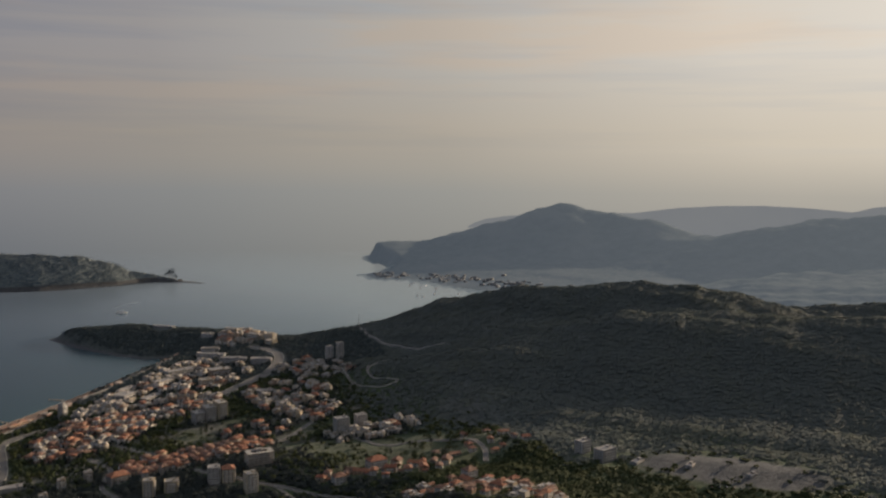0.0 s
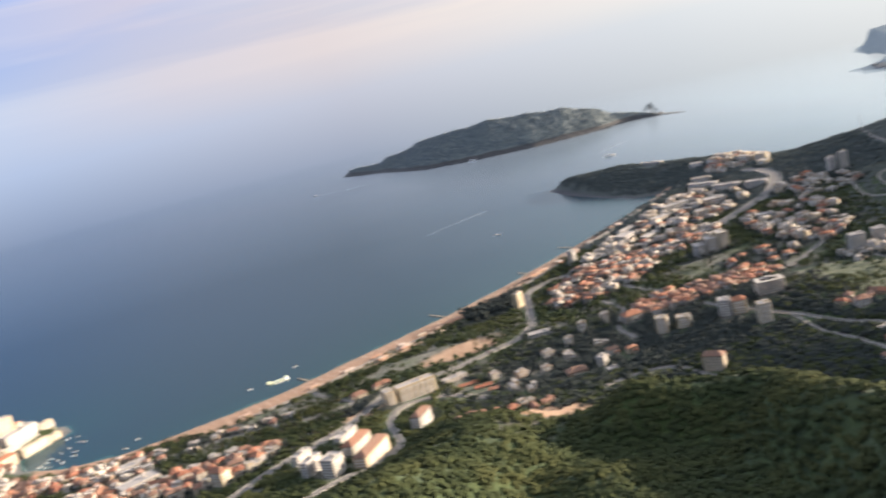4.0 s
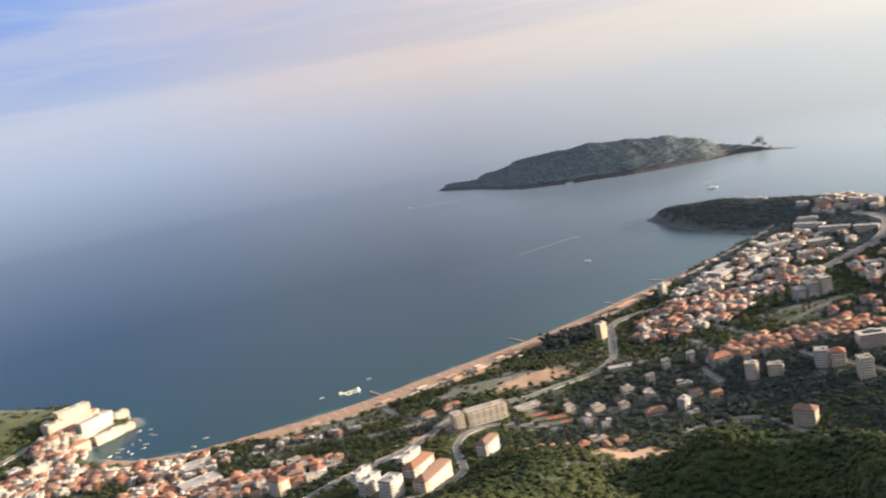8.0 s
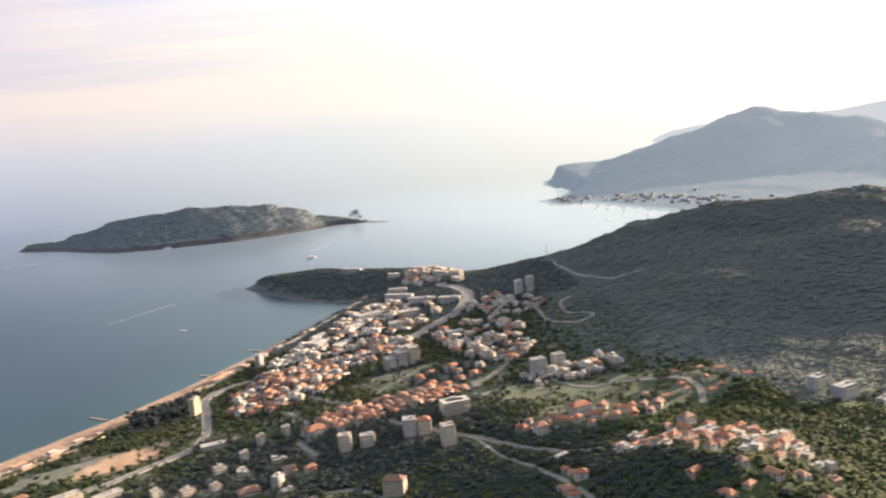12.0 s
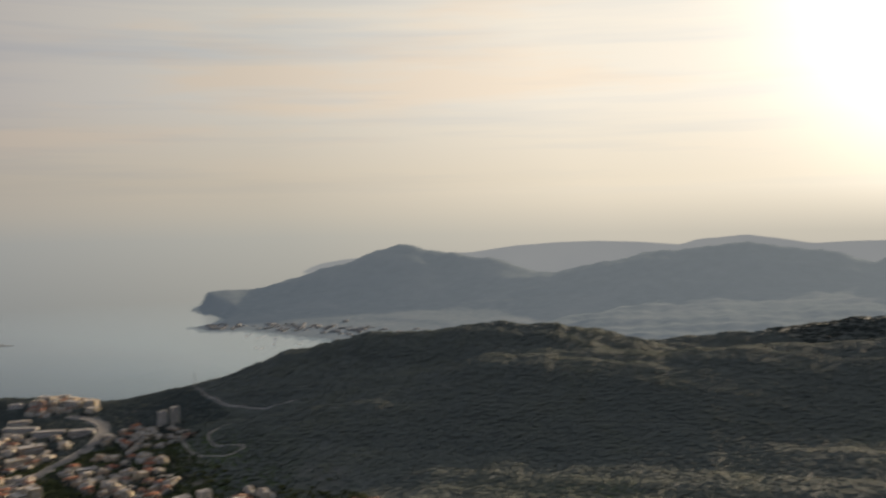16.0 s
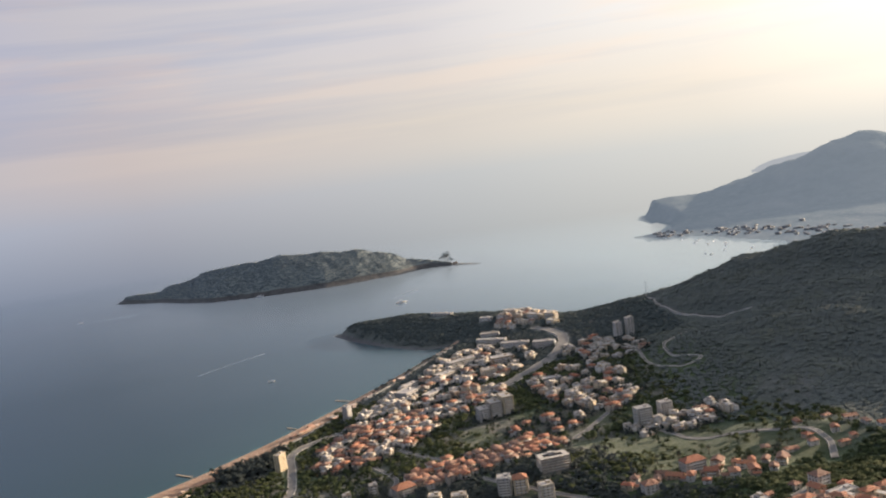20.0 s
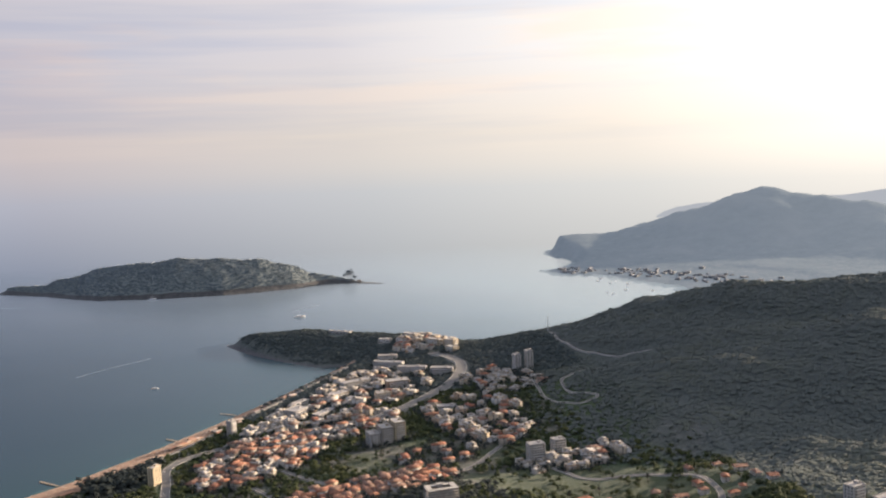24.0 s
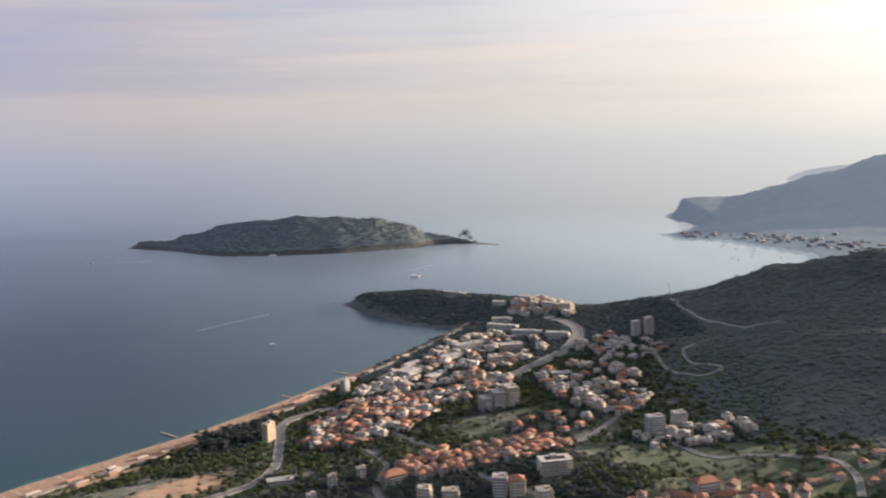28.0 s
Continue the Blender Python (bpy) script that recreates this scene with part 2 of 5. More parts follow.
def hazed_wood(n, place):
    # lightened grey-green leaves: haze over the big hill is painted in
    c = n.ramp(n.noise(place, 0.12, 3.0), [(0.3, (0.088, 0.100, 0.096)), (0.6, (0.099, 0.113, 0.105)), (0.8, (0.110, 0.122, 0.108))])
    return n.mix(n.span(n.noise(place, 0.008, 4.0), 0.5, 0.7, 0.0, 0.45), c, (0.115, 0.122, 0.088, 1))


HAZED_HILL_WOOD = material("hazed_hill_wood", hazed_wood, 0.9, spec=0.04)

GROVE = material("dark_pines", lambda n, p: n.ramp(n.noise(p, 0.15, 3.0), [(0.3, (0.026, 0.032, 0.031)), (0.6, (0.036, 0.044, 0.041)), (0.8, (0.047, 0.055, 0.047))]), 0.85, spec=0.08)


# pine colour blued slightly, with the headland's haze mixed in
HAZED_HEAD_WOOD = material("hazed_headland_pines", lambda n, p: n.ramp(n.noise(p, 0.1, 3.0), [(0.3, (0.050, 0.062, 0.064)), (0.6, (0.062, 0.076, 0.074)), (0.8, (0.076, 0.090, 0.080))]), 0.9, spec=0.05)


# ---- the lie of the land ----
COAST = [(-2600, -200), (-1900, 350), (-1500, 780), (-1300, 960), (-1215, 1085), (-1130, 1160), (-1010, 1185), (-905, 1180),
         (-872, 1150), (-885, 1105), (-905, 1060), (-875, 1022), (-800, 1005), (-720, 1022), (-652, 1066), (-584, 1113),
         (-518, 1168), (-454, 1243), (-384, 1318), (-308, 1402), (-230, 1504), (-146, 1632), (-52, 1783), (55, 1975),
         (80, 2026), (30, 2030), (-42, 2112), (-116, 2222), (-181, 2352), (-100, 2400), (30, 2420), (170, 2350), (280, 2210),
         (350, 2080), (470, 2030), (640, 2060), (840, 2180), (1020, 2420)]
COAST += [(1150, 2750), (1200, 2900), (1130, 3060), (1100, 3190), (1050, 3330), (985, 3345), (925, 3420), (912, 3530), (985, 3560),
          (1060, 3640), (1130, 3780), (1115, 3970), (1098, 4110), (1150, 4300), (1290, 4480), (1560, 4680), (1900, 4850), (2300, 5050),
          (5200, 5050), (5200, -2600), (-2600, -2600)]


def smooth(a, b, v):
    s = np.clip((v - a) / (b - a), 0, 1)
    return s * s * (3 - 2 * s)


def shore(x, y, ring=COAST):
    """Metres from the water's edge, positive on land."""
    p = np.array(ring, float)
    q = np.roll(p, -1, 0)
    far, inside = np.full(np.shape(x), 1e9), np.zeros(np.shape(x), bool)
    for (ax, ay), (bx, by) in zip(p, q):
        ux, uy = bx - ax, by - ay
        s = np.clip(((x - ax) * ux + (y - ay) * uy) / (ux * ux + uy * uy), 0, 1)
        far = np.minimum(far, np.hypot(x - ax - s * ux, y - ay - s * uy))
        if ay != by:
            inside ^= ((ay > y) != (by > y)) & (x < ux * (y - ay) / uy + ax)
    return np.where(inside, far, -far)


def ridge(x, y, line, wide, power=1.6):
    """A ridge along a line of x, y, z that falls away on both sides."""
    top = np.zeros(np.shape(x))
    for (ax, ay, az), (bx, by, bz) in zip(line, line[1:]):
        ux, uy = bx - ax, by - ay
        s = np.clip(((x - ax) * ux + (y - ay) * uy) / (ux * ux + uy * uy), 0, 1)
        d = np.hypot(x - ax - s * ux, y - ay - s * uy) / wide
        top = np.maximum(top, (az + s * (bz - az)) * np.exp(-d ** power))
    return top


def wavy(x, y, size, seed=0.0):
    """Cheap smooth unevenness, about -1 to 1."""
    u, v = x / size + seed, y / size - seed * 1.7
    return (np.sin(u + 1.3 * np.sin(v * 0.7 + seed)) * np.cos(v * 1.1 + 0.8 * np.sin(u * 0.9)) + 0.5 * np.sin(u * 2.3 + v * 1.9 + seed)
            + 0.3 * np.sin(u * 4.1 - v * 3.7))/1.5


CAPE = [(-1330, 880, 74), (-1220, 990, 62), (-1127, 1078, 60), (-1040, 1140, 40), (-985, 1160, 16)]
ZAVALA = [(-155, 2338, 9), (-90, 2290, 30), (0, 2250, 40), (90, 2200, 38), (200, 2120, 40), (290, 2020, 38)]
BIG_HILL = [(352, 1935, 6), (480, 1885, 48), (600, 1795, 107), (700, 1715, 160), (800, 1640, 185), (930, 1540, 203), (1030, 1440, 202),
            (1110, 1400, 190), (1250, 1390, 158), (1420, 1350, 160), (1650, 1270, 178), (1900, 1100, 200)]
BIG_SPUR = [(520, 1480, 50), (590, 1460, 88), (767, 1420, 146), (880, 1350, 172), (1050, 1200, 172), (1350, 1080, 176), (1800, 850, 190)]
NEAR_SPUR = [(55, 150, 240), (100, 300, 198), (137, 360, 174), (143, 402, 163), (145, 447, 157), (143, 530, 137), (121, 607, 123), (84, 725, 92), (34, 755, 83), (-26, 766, 84), (-75, 775, 60)]
NEAR_MID = [(20, 150, 226), (5, 300, 172), (-25, 420, 128), (-55, 520, 96), (-80, 610, 70)]
NEAR_LEFT = [(-330, 200, 215), (-270, 400, 160), (-230, 550, 126), (-195, 690, 88), (-178, 770, 64)]
HEAD = [(1130, 4205, 30), (1180, 4190, 52), (1262, 4163, 80), (1447, 4102, 72), (1618, 4037, 134), (1761, 3976, 190), (1898, 3912, 244), (1986, 3867, 269),
        (2130, 3790, 236), (2254, 3600, 205), (2400, 3400, 150)]
HEAD_EAST = [(2400, 3250, 150), (2700, 2980, 235), (2973, 2715, 272), (3130, 2520, 240), (3266, 2350, 190), (3458, 2050, 350), (3600, 1700, 420)]


def height(x, y):
    x, y = np.asarray(x, float), np.asarray(y, float)
    d = shore(x, y)
    inland = np.clip(d - 45, 0, None)
    west = smooth(-180, -420, x)
    base = 0.045 * np.clip(d, 0, 45) + (1 - west) * (0.04 * np.minimum(inland, 350) + 0.125 * np.clip(inland - 350, 0, 500)) + west * 0.12 * np.minimum(inland, 700)
    base += 0.03 * np.clip(inland - 850, 0, 1500) + np.clip(260 - y, 0, 1200) * 0.42 * smooth(-1500, -900, x)
    for hx, hy, wx, wy, lift in ((70, 830, 120, 120, -22), (185, 560, 55, 170, -18), (310, 690, 100, 130, 34), (130, 1130, 130, 90, 14), (340, 1260, 170, 170, -16)):
        base = base + lift * np.exp(-(((x - hx) / wx) ** 2 + ((y - hy) / wy) ** 2))
    base = np.maximum(base, 0.045 * np.clip(d, 0, 45))
    base = np.where(y > 2500, np.minimum(base, 14 + 0.02 * inland), base)
    edge = smooth(0, 38, d)
    z = base
    for line, wide, power in ((CAPE, 125, 1.8), (ZAVALA, 92, 2.2), (BIG_HILL, 300, 1.5), (BIG_SPUR, 390, 1.7), (NEAR_SPUR, 78, 2.0), (NEAR_MID, 110, 2.2),
                              (NEAR_LEFT, 130, 2.0), (HEAD, 380, 1.7), (HEAD_EAST, 420, 1.7)):
        top = ridge(x, y, line, wide, power) * edge
        z = np.where(top > z, top, z) + 6 * np.exp(-np.abs(top - z) / 10) * edge * (top > 6)
    rough = smooth(60, 260, d) * smooth(14, 70, z)
    z = z + rough * (5 * wavy(x, y, 75, 1.0) + 2.2 * wavy(x, y, 31, 4.0)) * (1 + 0.8 * smooth(900, 1600, y) * smooth(400, 600, x))
    return np.where(d > 0, z, np.maximum(d * 0.11, -25))


# ---- the large forms ----
def mesh_of(name, verts, faces, mat, smooth_faces=False):
    me = bpy.data.meshes.new(name)
    me.from_pydata([tuple(v) for v in verts], [], [tuple(f) for f in faces])
    me.materials.append(mat)
    if smooth_faces:
        me.shade_smooth()
    return me


def grid_mesh(name, xs, ys, z, mat, covers=None, keep=None):
    nx, ny = len(xs), len(ys)
    gx, gy = np.meshgrid(xs, ys)
    me = bpy.data.meshes.new(name)
    i = (np.arange(ny - 1)[:, None] * nx + np.arange(nx - 1)).ravel()
    quads = np.stack([i, i + 1, i + nx + 1, i + nx], 1)
    if keep is not None:
        quads = quads[keep.ravel()[quads].any(1)]
    me.vertices.add(nx * ny)
    me.vertices.foreach_set("co", np.stack([gx, gy, z], -1).astype(np.float32).ravel())
    me.loops.add(quads.size)
    me.loops.foreach_set("vertex_index", quads.astype(np.int32).ravel())
    me.polygons.add(len(quads))
    me.polygons.foreach_set("loop_start", np.arange(0, quads.size, 4, dtype=np.int32))
    me.update(calc_edges=True)
    for cover, values in (covers or {}).items():
        me.attributes.new(cover, "FLOAT", "POINT").data.foreach_set("value", values.astype(np.float32).ravel())
    me.materials.append(mat)
    me.shade_smooth()
    return me


def blob(x, y, cx, cy, rx, ry, turn=0.0):
    c, s = math.cos(radians(turn)), math.sin(radians(turn))
    u, v = (x - cx) * c + (y - cy) * s, (y - cy) * c - (x - cx) * s
    return np.clip(1.6 - 1.1 * np.hypot(u / rx, v / ry), 0, 1)


def covers_at(x, y):
    d, z = shore(x, y), height(x, y)
    beach = (smooth(-880, -820, x) * smooth(2040, 2010, y) * smooth(950, 1000, y) * smooth(200, 100, x))
    broad = 58 - 24 * smooth(1300, 1700, y)
    broad = broad * (0.3 + 0.7 * smooth(-670, -590, x))
    sand = beach * smooth(7, -7, d - broad) * smooth(-20, -4, d)
    town = smooth(34, 50, d) * smooth(650, 560, d) * smooth(2150, 1900, y) * smooth(-1000, -900, x) * smooth(90, 62, z) * smooth(420, 330, x)
    town = np.maximum(town, 0.75 * blob(x, y, 310, 790, 110, 110)) * (0.55 + 0.4 * wavy(x, y, 34, 2.0))
    town = np.maximum(town, smooth(20, 60, d) * smooth(24, 15, z) * smooth(2500, 2700, y) * smooth(1900, 1600, x))
    meadow = np.maximum.reduce([blob(x, y, 160, 1308, 125, 62, -15), blob(x, y, 330, 1010, 120, 70), blob(x, y, 280, 1130, 150, 60, -30), 0.4 * blob(x, y, -130, 1210, 60, 60),
                                1.0 * blob(x, y, -338, 1150, 62, 26, 44), 0.22 * blob(x, y, 40, 560, 90, 90), 0.2 * blob(x, y, -180, 620, 120, 160), 1.2 * blob(x, y, -1150, 1060, 150, 90, 45),
                                1.2 * blob(x, y, -525, 1022, 95, 42, 36), 0.3 * blob(x, y, 132, 540, 40, 170, 4), 0.28 * blob(x, y, 60, 745, 90, 26, -15)])
    meadow = meadow - 0.7 * smooth(450, 520, x)
    earth = (0.85 + 0.3 * wavy(x, y, 17, 3.0)) * np.maximum.reduce([1.2 * blob(x, y, -112, 838, 40, 32, 20), blob(x, y, -262, 1172, 72, 32, 42), 0.75 * blob(x, y, -370, 1225, 70, 14, 46), blob(x, y, -195, 860, 45, 14, 20), 0.8 * blob(x, y, -355, 960, 34, 20, 40)])
    rock = np.maximum.reduce([blob(x, y, 632, 768, 46, 112, 40), 0.5 * blob(x, y, 462, 1190, 52, 105, -12), blob(x, y, -1180, 1140, 90, 30, -30)])
    rock = np.maximum(rock, smooth(18, 6, d) * smooth(-18, -4, d) * (1 - beach))
    return {"sand": sand, "town": town * (1 - rock), "meadow": meadow, "earth": earth, "rock": rock}


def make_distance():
    """Far hills with evening haze painted in as bluish colour and emission."""
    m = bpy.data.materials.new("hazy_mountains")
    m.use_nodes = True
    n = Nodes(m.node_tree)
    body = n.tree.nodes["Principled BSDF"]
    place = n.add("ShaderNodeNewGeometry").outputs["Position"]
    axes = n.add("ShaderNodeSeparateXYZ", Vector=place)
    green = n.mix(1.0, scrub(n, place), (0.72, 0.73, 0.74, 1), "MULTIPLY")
    # scattered pale speckle low on the harbour slopes, standing in for houses
    speckle = n.math("MULTIPLY", n.span(n.noise(place, 0.035, 4.0, 0.7), 0.55, 0.66, 0.0, 0.7), n.math("MULTIPLY", n.span(axes.outputs["Z"], 75, 15), n.span(axes.outputs["Y"], 3950, 3600)))
    n.put(body.inputs["Base Color"], n.mix(speckle, green, (0.16, 0.165, 0.17, 1)))
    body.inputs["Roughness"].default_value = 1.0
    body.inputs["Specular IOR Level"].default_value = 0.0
    # bluish emission paints the haze, stronger with x
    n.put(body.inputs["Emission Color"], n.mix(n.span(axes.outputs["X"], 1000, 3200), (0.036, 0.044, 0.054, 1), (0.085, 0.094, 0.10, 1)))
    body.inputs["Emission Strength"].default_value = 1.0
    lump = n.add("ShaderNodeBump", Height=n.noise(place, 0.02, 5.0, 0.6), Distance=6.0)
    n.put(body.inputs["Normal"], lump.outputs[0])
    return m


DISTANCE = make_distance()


def make_ground():
    xs = np.concatenate([np.arange(-2600, -1300, 65.0), np.arange(-1300, 900, 9.0), np.arange(900, 1800, 22.0), np.arange(1800, 4300, 34.0)])
    ys = np.concatenate([np.arange(-1300, 260, 65.0), np.arange(260, 2460, 9.0), np.arange(2460, 5000, 24.0)])
    gx, gy = np.meshgrid(xs, ys)
    z = height(gx, gy)
    z = np.where(shore(gx, gy) < -120, -30, z)
    across = (gy > 2560) | (gx > 2300) | ((gx > 1450) & (gy > 1560))
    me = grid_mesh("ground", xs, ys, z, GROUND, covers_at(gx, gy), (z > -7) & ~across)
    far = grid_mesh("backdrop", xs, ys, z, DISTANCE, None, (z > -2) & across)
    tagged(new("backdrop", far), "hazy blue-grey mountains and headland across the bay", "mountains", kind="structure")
    return tagged(new("ground", me), "wooded coastal hills sloping down to a built-up bay", "ground", kind="structure")


ISLE = [(-1090, 3690), (-1040, 3650), (-897, 3554), (-760, 3420), (-664, 3344), (-509, 3316), (-380, 3306), (-259, 3308), (-130, 3350), (-8, 3397), (60, 3455), (120, 3468),
        (200, 3448), (280, 3385), (286, 3402), (215, 3490), (150, 3535), (60, 3560), (-40, 3610), (-200, 3680), (-450, 3720), (-700, 3745), (-900, 3750), (-1030, 3735)]
ISLE_TOP = [(-1076, 3693, 9), (-1052, 3685, 22), (-1011, 3670, 27), (-910, 3634, 28), (-867, 3618, 50), (-778, 3587, 61), (-726, 3569, 84), (-658, 3548, 96), (-565, 3522, 103), (-501, 3504, 104),
            (-427, 3489, 117), (-341, 3486, 111), (-271, 3483, 109), (-203, 3480, 102), (-142, 3486, 101), (-101, 3490, 87), (-41, 3496, 76), (-8, 3499, 63), (28, 3497, 42), (68, 3493, 36),
            (119, 3488, 26), (149, 3485, 17), (172, 3475, 12), (202, 3462, 4), (276, 3431, 1)]


def isle_height(x, y):
    d = shore(x, y, ISLE)
    line = np.array(ISLE_TOP, float).T
    top = np.interp(x, line[0], line[2])
    off = np.abs(y - np.interp(x, line[0], line[1]))
    rise = np.clip(d, 0, None) / (np.clip(d, 0, None) + off * 0.8 + 1)
    z = top * rise ** 0.75 + smooth(15, 60, d) * (1.6 * wavy(x, y, 50, 3.0) + 1.4 * wavy(x, y, 21, 5.0))
    return np.where(d > 0, z, np.maximum(d * 0.15, -12)), d


def make_island():
    xs, ys = np.arange(-1130, 330, 8.0), np.arange(3270, 3800, 8.0)
    gx, gy = np.meshgrid(xs, ys)
    z, d = isle_height(gx, gy)
    none = np.zeros_like(z)
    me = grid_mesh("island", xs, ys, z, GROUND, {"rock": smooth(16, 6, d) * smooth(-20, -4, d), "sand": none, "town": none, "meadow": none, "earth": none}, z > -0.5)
    return tagged(new("island", me), "long wooded island with a low pale rocky shore", "island", kind="structure")


def make_sea():
    rings = np.concatenate([np.arange(300, 2600, 30.0), np.arange(2600, 5200, 90.0)])
    turns = np.linspace(radians(-75), radians(80), 240)
    a, r = np.meshgrid(turns, rings)
    x, y = r * np.sin(a), r * np.cos(a)
    d = -shore(x, y)
    nx, ny = len(turns), len(rings)
    me = grid_mesh("sea", turns, rings, np.zeros_like(x), SEA, {"shallow": np.maximum(np.exp(-np.clip(d, 0, None) / 30.0), 0.7 * np.exp(-np.clip(d, 0, None) / 190.0)) * smooth(2300, 2000, y)}, d > -80)
    me.vertices.foreach_set("co", np.stack([x, y, 0 * x], -1).astype(np.float32).ravel())
    me.update()
    return tagged(new("sea", me), "calm blue-grey sea with a pale sheen towards the sun", "sea", kind="structure")


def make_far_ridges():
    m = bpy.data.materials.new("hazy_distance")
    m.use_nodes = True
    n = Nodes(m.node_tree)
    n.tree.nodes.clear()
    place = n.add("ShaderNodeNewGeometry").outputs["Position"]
    # flat pale emission without shading: the haze is painted in
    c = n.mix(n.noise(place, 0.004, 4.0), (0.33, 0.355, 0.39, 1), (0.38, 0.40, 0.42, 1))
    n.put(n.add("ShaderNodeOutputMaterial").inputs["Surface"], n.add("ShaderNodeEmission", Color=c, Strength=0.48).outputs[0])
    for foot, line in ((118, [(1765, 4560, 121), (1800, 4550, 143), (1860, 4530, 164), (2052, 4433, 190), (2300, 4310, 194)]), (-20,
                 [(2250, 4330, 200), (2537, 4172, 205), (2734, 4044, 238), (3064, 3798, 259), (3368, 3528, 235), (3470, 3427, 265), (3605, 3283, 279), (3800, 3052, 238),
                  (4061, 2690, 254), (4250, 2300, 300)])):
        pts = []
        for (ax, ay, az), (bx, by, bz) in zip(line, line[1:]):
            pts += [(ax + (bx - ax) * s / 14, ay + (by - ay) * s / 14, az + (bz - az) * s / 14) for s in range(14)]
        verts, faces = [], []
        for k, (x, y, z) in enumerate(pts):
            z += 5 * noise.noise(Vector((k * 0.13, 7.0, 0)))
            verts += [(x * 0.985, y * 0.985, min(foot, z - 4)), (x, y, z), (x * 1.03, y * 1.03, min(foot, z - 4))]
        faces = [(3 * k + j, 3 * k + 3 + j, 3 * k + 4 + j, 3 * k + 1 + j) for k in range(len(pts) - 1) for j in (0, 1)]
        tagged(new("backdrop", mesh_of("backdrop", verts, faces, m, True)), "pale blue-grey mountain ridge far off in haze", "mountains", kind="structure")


make_ground()
make_island()
make_sea()
make_far_ridges()


# ---- buildings ----
LOOK_X, LOOK_Y = np.arange(-1400, 1000, 6.0), np.arange(300, 2500, 6.0)
LOOK_Z = height(*np.meshgrid(LOOK_X, LOOK_Y))
LOOK_D = shore(*np.meshgrid(LOOK_X, LOOK_Y))


def looked_up(table, x, y):
    u, v = (x - LOOK_X[0]) / 6.0, (y - LOOK_Y[0]) / 6.0
    i, j = min(max(int(u), 0), len(LOOK_X) - 2), min(max(int(v), 0), len(LOOK_Y) - 2)
    u, v = u - i, v - j
    return float((table[j, i] * (1 - u) + table[j, i + 1] * u) * (1 - v) + (table[j + 1, i] * (1 - u) + table[j + 1, i + 1] * u) * v)


def ground_z(x, y):
    return looked_up(LOOK_Z, x, y)


def part(name, me, parent, label="", m=None):
    """Links a mesh as one part under a thing or under a part."""
    ob = new(name, me)
    ob.parent = parent
    if m is not None:
        ob.matrix_basis = m
    return tagged(ob, label)


def boxes(name, mats, *items):
    """One mesh of boxes: (x0, y0, z0, x1, y1, z1, material slot)."""
    verts, faces, slots = [], [], []
    for x0, y0, z0, x1, y1, z1, *slot in items:
        k = len(verts)
        verts += [(x0, y0, z0), (x1, y0, z0), (x1, y1, z0), (x0, y1, z0), (x0, y0, z1), (x1, y0, z1), (x1, y1, z1), (x0, y1, z1)]
        faces += [tuple(k + i for i in f) for f in ((0, 3, 2, 1), (4, 5, 6, 7), (0, 1, 5, 4), (1, 2, 6, 5), (2, 3, 7, 6), (3, 0, 4, 7))]
        slots += [slot[0] if slot else 0] * 6
    me = bpy.data.meshes.new(name)
    me.from_pydata(verts, [], faces)
    for m in mats:
        me.materials.append(m)
    me.polygons.foreach_set("material_index", slots)
    return me


def by_object(n):
    """A chance number for each object and, in joined meshes, for each loose piece."""
    each = n.math("ADD", n.add("ShaderNodeObjectInfo").outputs["Random"], n.add("ShaderNodeNewGeometry").outputs["Random Per Island"])
    return n.math("FRACT", each)


def plaster(tones):
    def make(n, place):
        c = n.ramp(by_object(n), [(i / len(tones), tuple(0.64 * v for v in t)) for i, t in enumerate(tones)])
        n.tree.nodes[-1].color_ramp.interpolation = "CONSTANT"
        streak = n.noise(n.add("ShaderNodeMapping", Vector=place, Scale=(1.0, 1.0, 0.12)).outputs["Vector"], 0.9, 4.0, 0.6)
        c = n.mix(n.span(streak, 0.45, 0.75, 0.0, 0.35), c, (0.28, 0.25, 0.21, 1))
        return n.mix(n.span(n.noise(place, 0.25, 3.0), 0.5, 0.8, 0.0, 0.25), c, (0.55, 0.50, 0.43, 1))
    return make


def tiles(n, place):
    c = n.ramp(by_object(n), [(0.0, (0.23, 0.085, 0.052)), (0.25, (0.28, 0.125, 0.075)), (0.5, (0.16, 0.10, 0.078)), (0.75, (0.21, 0.135, 0.10)), (1.0, (0.33, 0.145, 0.08))])
    c = n.mix(n.span(n.noise(place, 1.2, 4.0, 0.65), 0.4, 0.75, 0.0, 0.5), c, (0.22, 0.11, 0.075, 1))
    return n.mix(n.span(n.noise(place, 0.35, 3.0), 0.55, 0.8, 0.0, 0.4), c, (0.34, 0.18, 0.11, 1))


def tile_rows(n, place):
    wave = n.add("ShaderNodeTexWave", Vector=place, Scale=1.6, Distortion=1.0)
    return wave.outputs["Fac"], 0.06


WALL = material("house_plaster", plaster([(0.60, 0.55, 0.47), (0.56, 0.46, 0.32), (0.68, 0.65, 0.60), (0.50, 0.36, 0.25), (0.58, 0.50, 0.39), (0.64, 0.61, 0.56), (0.44, 0.40, 0.35)]), 0.85)
HOTEL_WALL = material("hotel_render", plaster([(0.74, 0.61, 0.42), (0.74, 0.65, 0.50), (0.72, 0.60, 0.40)]), 0.8)
WHITE_WALL = material("white_render", plaster([(0.60, 0.58, 0.55), (0.55, 0.53, 0.49), (0.48, 0.47, 0.46)]), 0.8)
